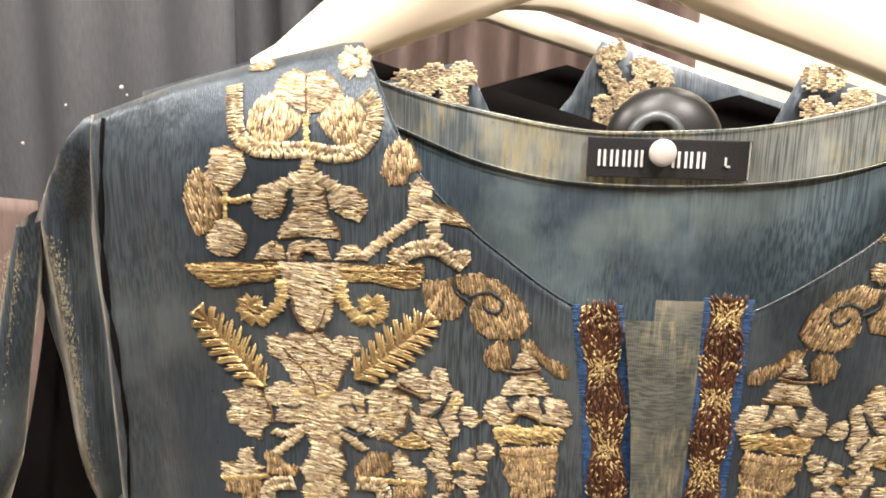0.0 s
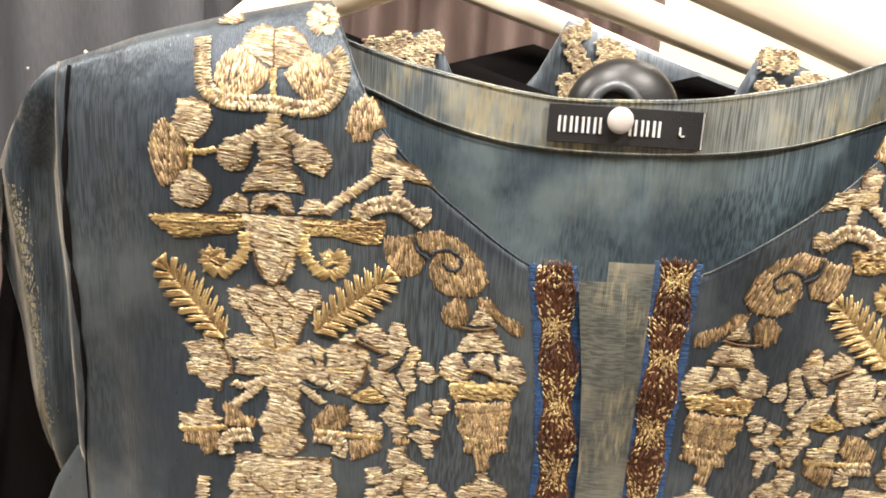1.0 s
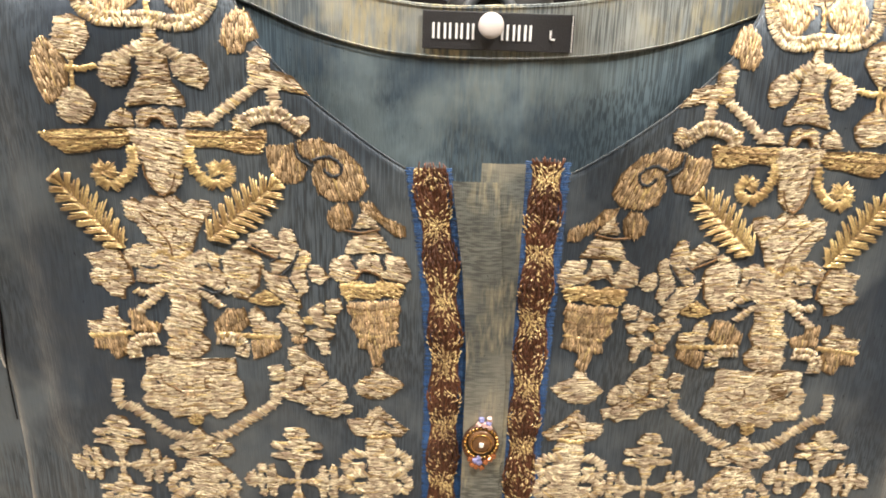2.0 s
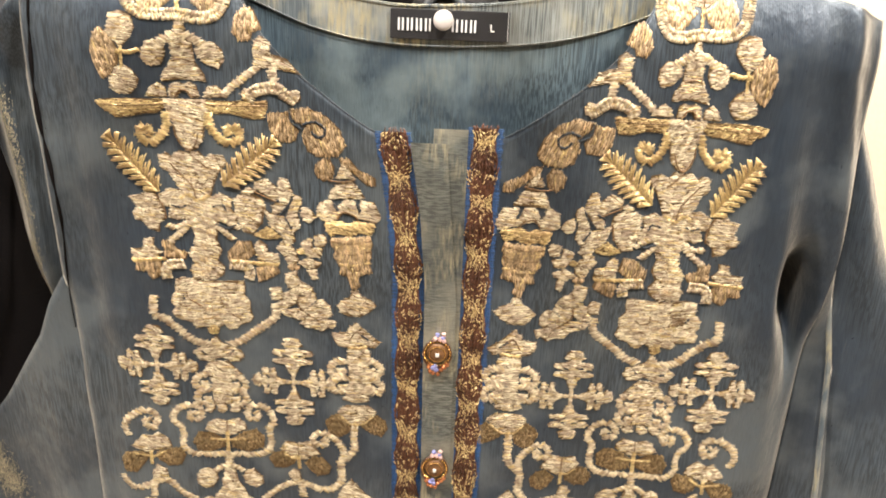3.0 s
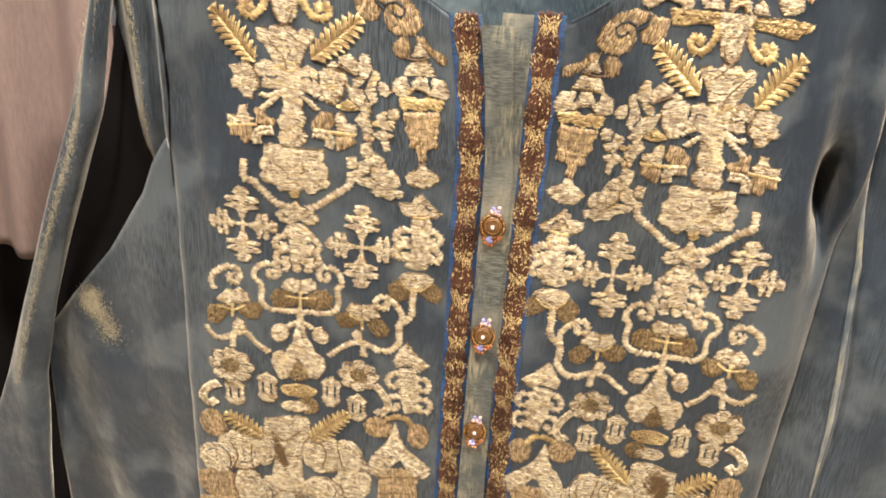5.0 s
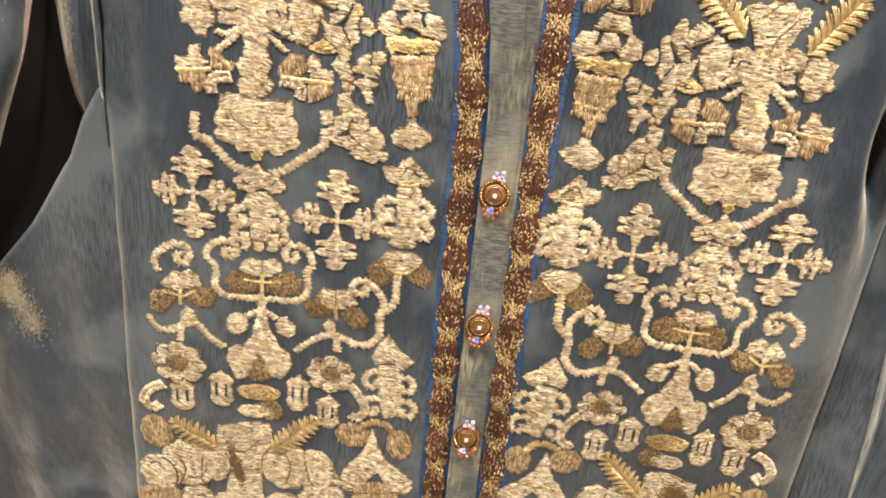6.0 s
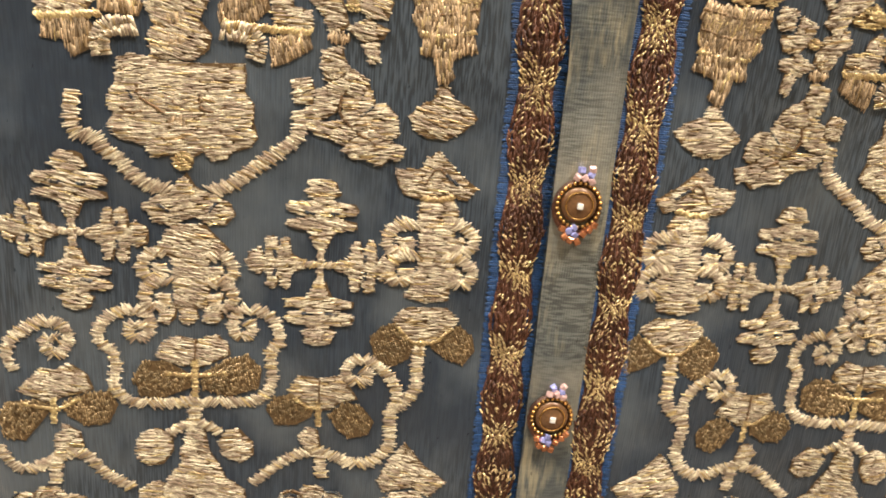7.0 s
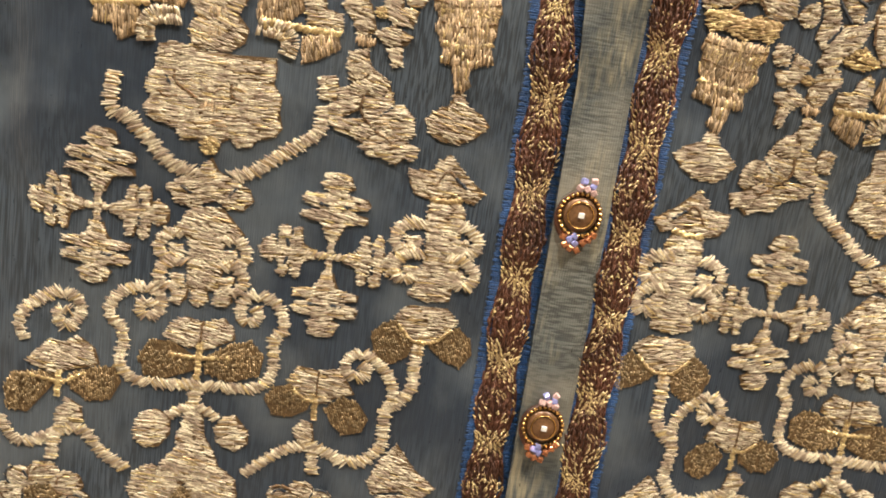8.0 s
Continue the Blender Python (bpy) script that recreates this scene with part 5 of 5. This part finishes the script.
motif("totem_motif", [
    oval("D", 60.2, -183.8, 9.8, 8.3),
    oval("D", 33, -186.5, 7.5, 10.1),
    stroke("g", 4.5, (54.9, -176), (43.7, -172.7), (36.5, -179.7)),
    patch("c", (49.1, -178.2), (41.6, -195.5), (29.4, -206.6), (23.5, -213.3), (27.5, -221.9), (37, -219.7), (44.7, -208.5), (54.5, -222), (63.5, -223.7), (65.5, -213.2), (59.4, -201.5), (54.6, -195.9)),
    oval("D", 44.6, -224.1, 13.2, 8.8),
    patch("D", (58.6, -227.7), (34.5, -223.2), (32.7, -262.7), (56, -267.3)),
    stroke("k", 1.2, (60.3, -226), (29.2, -220.3)),
    stroke("k", 1.2, (57.3, -239.5), (33.7, -235.1)),
])

# ---- placket, braids and buttons ----
LEFT_AXIS = [(1.05, -10.8), (1.178, -12.3), (1.313, -13.4), (1.345, -16.2), (1.384, -21.8), (1.40, -23)]
RIGHT_AXIS = [(1.05, 22.8), (1.178, 19.6), (1.313, 20.3), (1.388, 20.8)]


def braid(axis, top, side, rng):
    """A blue ribbon with a twisted brown and gold leaf braid sewn along it."""
    blue, brown, gold = [], [], []
    z = 0.90
    while z < top:
        c, w = lerp(axis, z), (z - 1.3) * 1000
        for s in (-1, 1):
            blue.append((c + s * 5.2, w, c + s * (8.4 + rng.uniform(-0.5, 0.4)), w + rng.uniform(-0.3, 0.3), 0.30, 0.2, 0.3))
        brown.append((c - 5.4, w, c, w, 0.42, 0.15, 0.2))
        brown.append((c, w, c + 5.4, w, 0.42, 0.15, 0.2))
        z += 0.00066
    # two strands of long brown stitches that swell into leaf pairs and draw together at knots of gold
    for strand in (-1, 1):
        z = 0.90
        while z < top - 0.0005:
            w, c = (z - 1.3) * 1000, lerp(axis, z)
            a = math.pi * w / 29.0 + 0.5 * side
            swell, knot = abs(math.sin(a)), abs(math.cos(a)) ** 7
            mid = strand * (1.9 + 1.7 * swell) + 0.5 * noise.noise(Vector((w * 0.09, 5.0, strand)))
            half = 2.1 + 0.7 * swell
            lean = strand * math.copysign(1.0, math.sin(a) * math.cos(a))
            speck = noise.noise(Vector((w * 0.13, strand * 7, side * 3.1)))
            p = min(0.9, max(0.08, 0.17 + 0.58 * knot + 0.55 * speck))
            for k in range(4):
                x0 = mid + half * (k - 1.5) * 0.62 + rng.uniform(-0.5, 0.5)
                gilt = rng.random() < p
                run, rise = (rng.uniform(0.5, 1.3), rng.uniform(0.5, 1.6)) if gilt else (rng.uniform(0.1, 0.9), rng.uniform(1.8, 3.6))
                bit = (c + x0, w, c + x0 + lean * run, w + rise, 0.20 if gilt else 0.26, (0.45 + 0.75 * swell * (1 - abs(k - 1.5) / 2.2)) * rng.uniform(0.85, 1.1) + 0.15 * gilt, rng.uniform(0.25, 0.5))
                (gold if gilt else brown).append(bit)
            z += 0.00042
    ob = stitch_mesh("placket_braid", [(THREAD["blue"], blue)], kurta, "blue corded ribbon")
    tagged(ob, kind="stuff")
    tagged(stitch_mesh("brown_strand", [(THREAD["brown"], brown)], ob, "dark brown silk leaf stitches"), kind="stuff")
    tagged(stitch_mesh("gold_strand", [(THREAD["g"], gold)], ob, "gold metallic leaf stitches"), kind="stuff")


def strip(name, left, right, top, lift, mat, label):
    """A flat length of cloth in front of the body, between two edges given by height."""
    verts, faces, rows, cols = [], [], 220, 10
    for i in range(rows + 1):
        z = 0.88 + (top - 0.88) * i / rows
        a, b = lerp(left, z) / 1000, lerp(right, z) / 1000
        for k in range(cols + 1):
            x = a + (b - a) * k / cols
            soft = 0.0007 * noise.noise(Vector((x * 60, lift * 900, z * 35)))
            verts.append((x, cloth_y(x, z) - lift - 0.0006 * math.sin(math.pi * k / cols) + soft, z))
    for i in range(rows):
        for k in range(cols):
            p = i * (cols + 1) + k
            faces.append((p, p + 1, p + cols + 2, p + cols + 1))
    ob = mesh_object(name, verts, faces, mat, kurta, label)
    return ob


strip("under_placket", [(0.88, -3), (1.31, -4), (1.3880, -3)], [(0.88, 14), (1.3880, 13)], 1.3878, 0.0009, SILK_GOLD, "gold-shot silk under placket")
strip("placket", [(0.88, -2.0), (1.31, -5.2), (1.345, -8.2), (1.3815, -13.5)], [(0.88, 15.0), (1.06, 14.6), (1.178, 11.5), (1.30, 11.0), (1.381, 3.4)], 1.3815, 0.0036, SILK_GOLD, "gold-shot silk button placket")
braid(LEFT_AXIS, 1.3855, -1, random.Random(5))
braid(RIGHT_AXIS, 1.3885, 1, random.Random(6))


def ball(bm, x, y, z, r, flat=1.0):
    bmesh.ops.create_icosphere(bm, subdivisions=1, radius=r, matrix=Matrix.Translation((x, y, z)) @ Matrix.Diagonal((1, flat, 1, 1)))
    return bm


def button(x, z, turn):
    """An amber cabochon in a beaded gold collar, with blue, pink and copper beads above and below."""
    y = cloth_y(x, z) - 0.0062
    top = tagged(new("jewelled_button"), "amber glass button with gold, blue and pink beads", "button", "jewelled buttons down the placket")
    top.matrix_world = pose(x, y, z, 0, turn, 0) @ Matrix.Scale(0.9, 4)
    bm = bmesh.new()
    bmesh.ops.create_uvsphere(bm, u_segments=24, v_segments=12, radius=1, matrix=Matrix.Diagonal((0.0062, 0.0018, 0.0062, 1)) @ pose(0, 0, 0, 90))
    stone = part("amber_stone", bm, AMBER, top, "amber faceted glass stone", True)
    bm = bmesh.new()
    tube(bm, [(0.0046 * math.cos(a), -0.0017, 0.0046 * math.sin(a)) for a in (2 * math.pi * k / 28 for k in range(28))], 0.00028, 5, True)
    part("facet_ring", bm, GOLD_BEAD, stone, "thin gold ring in the stone", True)
    part("crystal", box(bmesh.new(), -0.0010, 0.0010, -0.0032, -0.0020, -0.0010, 0.0010, 0.0003), CRYSTAL, stone, "small clear crystal")
    bm = bmesh.new()
    for k in range(26):
        a = 2 * math.pi * k / 26
        ball(bm, 0.0073 * math.cos(a), -0.0006, 0.0074 * math.sin(a), 0.00085)
    tagged(part("bead_collar", bm, GOLD_BEAD, top, "ring of tiny gold beads", True), kind="stuff")
    bm = bmesh.new()
    tube(bm, [(0.0072 * math.cos(a), 0.0012, 0.0084 * math.sin(a) - 0.0012) for a in (2 * math.pi * k / 28 for k in range(28))], 0.0014, 6, True)
    part("backing", bm, THREAD["brown"], top, "dark brown thread backing", True)
    rng = random.Random(int(z * 1000))
    for name, mat, spots in (("blue_bead", BLUE_BEAD, ((-0.0012, 0.0118), (0.0022, 0.0105), (-0.0018, -0.0090), (0.0002, -0.0100), (-0.0004, -0.0078))),
                             ("pink_bead", PINK_BEAD, ((-0.0022, 0.0092), (0.0004, 0.0093), (0.0024, 0.0124), (0.0028, 0.0085))),
                             ("copper_bead", COPPER_BEAD, ((0.0030, -0.0095), (0.0048, -0.0078), (-0.0042, -0.0085), (-0.0010, -0.0122), (0.0016, -0.0124), (-0.0030, -0.0112), (0.0062, -0.0060)))):
        for bx, bz in spots:
            bm = box(bmesh.new(), -0.0011, 0.0011, -0.0010, 0.0010, -0.0011, 0.0011, 0.0004, pose(bx, -0.0008, bz, rng.uniform(-25, 25), rng.uniform(-40, 40), rng.uniform(-25, 25)))
            part(name, bm, mat, top)
    return top


for k in range(5):
    button(0.0025 + 0.0008 * k, 1.2715 - 0.0718 * k, 4 - k)


# ---- security tag at the neck ----
tag = tagged(new("security_tag"), "black plastic security tag with white pin at the neck label", "tag")
bm = bmesh.new()
bmesh.ops.create_uvsphere(bm, u_segments=28, v_segments=12, radius=1, matrix=Matrix.Translation((-0.001, 0.0075, 1.4352)) @ Matrix.Diagonal((0.0047, 0.0020, 0.0047, 1)))
bmesh.ops.bisect_plane(bm, geom=bm.verts[:] + bm.edges[:] + bm.faces[:], plane_co=(0, 0.0098, 0), plane_no=(0, 1, 0), clear_outer=True)
part("pin_head", bm, TAG_WHITE, tag, "round white plastic pin head", True)
bm = bmesh.new()
tube(bm, [(-0.001, 0.008, 1.4352), (-0.001, 0.024, 1.4352)], 0.0006, 8)
part("pin", bm, STEEL, tag, "thin steel pin", True)
bm = bmesh.new()
bmesh.ops.create_uvsphere(bm, u_segments=32, v_segments=16, radius=1, matrix=Matrix.Translation((0.004, 0.030, 1.4370)) @ Matrix.Diagonal((0.0215, 0.010, 0.0205, 1)))
part("tag_body", bm, TAG_BLACK, tag, "black domed tag body", True)
bm = bmesh.new()
tube(bm, [(-0.001 + 0.0085 * math.cos(a), 0.0195, 1.4385 + 0.0085 * math.sin(a)) for a in (2 * math.pi * k / 28 for k in range(28))], 0.0022, 8, True)
part("tag_ring", bm, TAG_GREY, tag, "grey ring on the tag", True)


# ---- hangers ----
def hanger(m, label, droop=0.36, tall=1.0):
    """A flat contoured wooden hanger with a steel hook; its arms fall from the middle to both ends."""
    ob = tagged(new("wooden_hanger"), label, "hanger", "wooden hangers on the rail")
    verts, faces, n = [], [], 48
    for i in range(n + 1):
        x = -0.118 + 0.318 * i / n
        a = abs(x)
        low = -0.0075 - (droop if x > 0 else 0.36) * max(0, a - 0.02) ** 1.12 + 0.0035 * bell(a, 0.0, 0.03) - 1.2 * max(0, -x - 0.07) ** 2
        high = low + tall * lerp([(-0.118, 0.014), (-0.09, 0.025), (-0.05, 0.032), (0, 0.034), (0.05, 0.032), (0.14, 0.027), (0.205, 0.022)], x)
        fwd = 0.0
        half = 0.0065
        prof = [(-half, 0.12), (-half * 0.6, 0.0), (half * 0.6, 0.0), (half, 0.12), (half, 0.88), (half * 0.6, 1.0), (-half * 0.6, 1.0), (-half, 0.88)]
        verts += [(x, fwd + dy, low + (high - low) * t) for dy, t in prof]
    for i in range(n):
        for k in range(8):
            p, q = i * 8 + k, i * 8 + (k + 1) % 8
            faces.append((p, p + 8, q + 8, q))
    faces += [tuple(range(7, -1, -1)), tuple(n * 8 + k for k in range(8))]
    mesh_object("bar", verts, faces, WOOD, ob, "pale varnished wood bar")
    bm = bmesh.new()
    pts = [(0, 0, 0.005), (0, 0, 0.06)] + [(0.022 - 0.022 * math.cos(t), 0, 0.075 + 0.022 * math.sin(t)) for t in steps(0, 3.6, 14)]
    tube(bm, pts, 0.0019, 8)
    part("hook", bm, STEEL, ob, "bent steel hook", True)
    ob.matrix_world = m
    return ob


hanger(pose(-0.025, 0.024, 1.4930, 0, -4, 4), "pale wooden hanger inside the kurta neck", 0.52)

# ---- the clothes behind ----
def rear_kurta(x, y, z, seed):
    """A kurta on the hanger behind: silk shoulders with a gold yoke, a black sheet painting the shade in the neck."""
    ob = tagged(new("hanging_kurta"), "blue-grey kurta with gold yoke hanging behind", "kurta", "kurtas on the rail behind")
    rng = random.Random(seed)

    def top_at(u):
        return z + lerp([(0.0, -0.075), (0.03, -0.068), (0.06, -0.03), (0.075, 0.0), (0.20, -0.035)], abs(u))

    def depth(px, pz):
        u = px - x
        return y + 0.10 * abs(u) + 0.004 * math.sin(u * 60 + seed) * min(1, max(0, (z - pz) * 8)) - 0.02 * bell(u, 0, 0.12)

    sheet("front", [x + u for u in steps(-0.2, 0.2, 80)], lambda v: 0.75, lambda v: top_at(v - x), depth, 50, SILK, ob, "blue-grey silk front")
    # flat black sheet in place of the neck's shaded inside
    sheet("neck_shade", [x + u for u in steps(-0.11, 0.11, 40)], lambda v: z - 0.25, lambda v: z - 0.012 - 0.3 * abs(abs(v - x) - 0.06), lambda a, b: y + 0.035, 20, BLACK_CLOTH_SHADE, ob, "black sheet painting the shade inside the neck")
    for s in (-1, 1):
        groups = {"c": [], "g": []}
        for k in range(34):
            cu, cw = s * (78 + 9 * (k % 5) + rng.uniform(-3, 3)), (z - 1.3) * 1000 - 7 - 5.5 * (k // 2) + rng.uniform(-3, 3)
            pts = [(cu + rng.uniform(5, 8) * math.cos(a), cw + 6 * math.sin(a)) for a in (2 * math.pi * j / 16 for j in range(16))]
            groups["c" if k % 2 else "g"] += fill(pts, 0.1, 1.1, 4.0, 0.9, rng)
        verts, faces = [], []
        for c, st in groups.items():
            base = len(verts)
            for q in st:
                p0, p1 = Vector((q[0], q[1])), Vector((q[2], q[3]))
                n = Vector((-(p1 - p0).y, (p1 - p0).x)).normalized() * 0.6
                for v in (p0 - n, p0 + n, p1 + n, p1 - n):
                    px, pz = x + v.x / 1000, 1.3 + v.y / 1000
                    verts.append((px, depth(px, pz) - 0.0022, pz))
                mid = (p0 + p1) / 2
                px, pz = x + mid.x / 1000, 1.3 + mid.y / 1000
                verts.append((px, depth(px, pz) - 0.0032, pz))
                b = len(verts) - 5
                faces += [(b, b + 1, b + 4), (b + 1, b + 2, b + 4), (b + 2, b + 3, b + 4), (b + 3, b, b + 4)]
        mesh_object("gold_yoke", verts, faces, THREAD["c"], ob, "gold embroidered yoke", False)
    return ob


rear_kurta(0.005, 0.105, 1.468, 3)
rear_kurta(-0.070, 0.205, 1.484, 4)
hanger(pose(-0.045, 0.120, 1.4960, 0, 0, 4), "pale wooden hanger with a kurta behind", 0.36, 0.5)
hanger(pose(-0.080, 0.220, 1.5000, 0, 0, 4), "pale wooden hanger with a kurta behind", 0.36, 0.5)


def hung_cloth(name, x0, x1, y, z0, z1, folds, deep, mat, label, seed):
    """A long garment hanging in soft vertical folds, seen from the side of the rail."""
    ob = tagged(new(name), label, "garment", "garments hanging along the wall")

    def depth(x, z):
        t = (x - x0) / (x1 - x0)
        return y + deep * math.sin(t * folds * 6.28 + 0.6 * math.sin(z * 3 + seed)) + deep * 0.7 * noise.noise(Vector((x * 12, seed, z * 2)))

    sheet("cloth", steps(x0, x1, 70), lambda x: z0, lambda x: z1 - 0.05 * abs((x - x0) / (x1 - x0) - 0.5), depth, 30, mat, ob, "", 0.002)
    return ob


hung_cloth("grey_garment", -0.75, -0.27, 0.42, 0.35, 1.85, 4, 0.020, GREY_CLOTH, "mid-grey silk garment hanging in soft folds", 1.0)
hung_cloth("grey_garment", -0.28, 0.05, 0.45, 0.40, 1.82, 4, 0.018, GREY_CLOTH, "mid-grey silk garment hanging in soft folds", 2.0)
hung_cloth("mauve_garment", -0.50, -0.300, 0.150, 1.15, 1.415, 3, 0.012, MAUVE_CLOTH, "mauve-brown cotton garment hanging in folds", 3.0)
hung_cloth("black_garment", -0.56, -0.14, 0.215, 0.35, 1.335, 4, 0.012, BLACK_CLOTH_SHADE, "black garment hanging behind the sleeve", 4.0)
hung_cloth("mauve_garment", -0.16, 0.10, 0.36, 0.35, 1.75, 5, 0.018, MAUVE_CLOTH, "mauve-brown cotton garment hanging in folds", 5.0)

# the rail that carries the hangers
bm = bmesh.new()
tube(bm, [(0.010, -0.35, 1.578), (-0.008, 0.024, 1.578), (-0.023, 0.12, 1.578), (-0.058, 0.22, 1.578), (-0.20, 0.60, 1.578), (-0.34, 0.995, 1.578)], 0.009, 12)
rail = tagged(part("clothes_rail", bm, STEEL, None, "", True), "round steel clothes rail fixed to the wall", "rail", kind="structure")

# small sequins that catch the light on the grey garment
seq = random.Random(9)
for k in range(16):
    bx, bz = seq.uniform(-0.50, -0.30), seq.uniform(1.36, 1.56)
    sequin = part("sequin", ball(bmesh.new(), bx, 0.392, bz, 0.0011 + 0.0014 * seq.random(), 0.5), CRYSTAL, bpy.data.objects["grey_garment"], "", True)
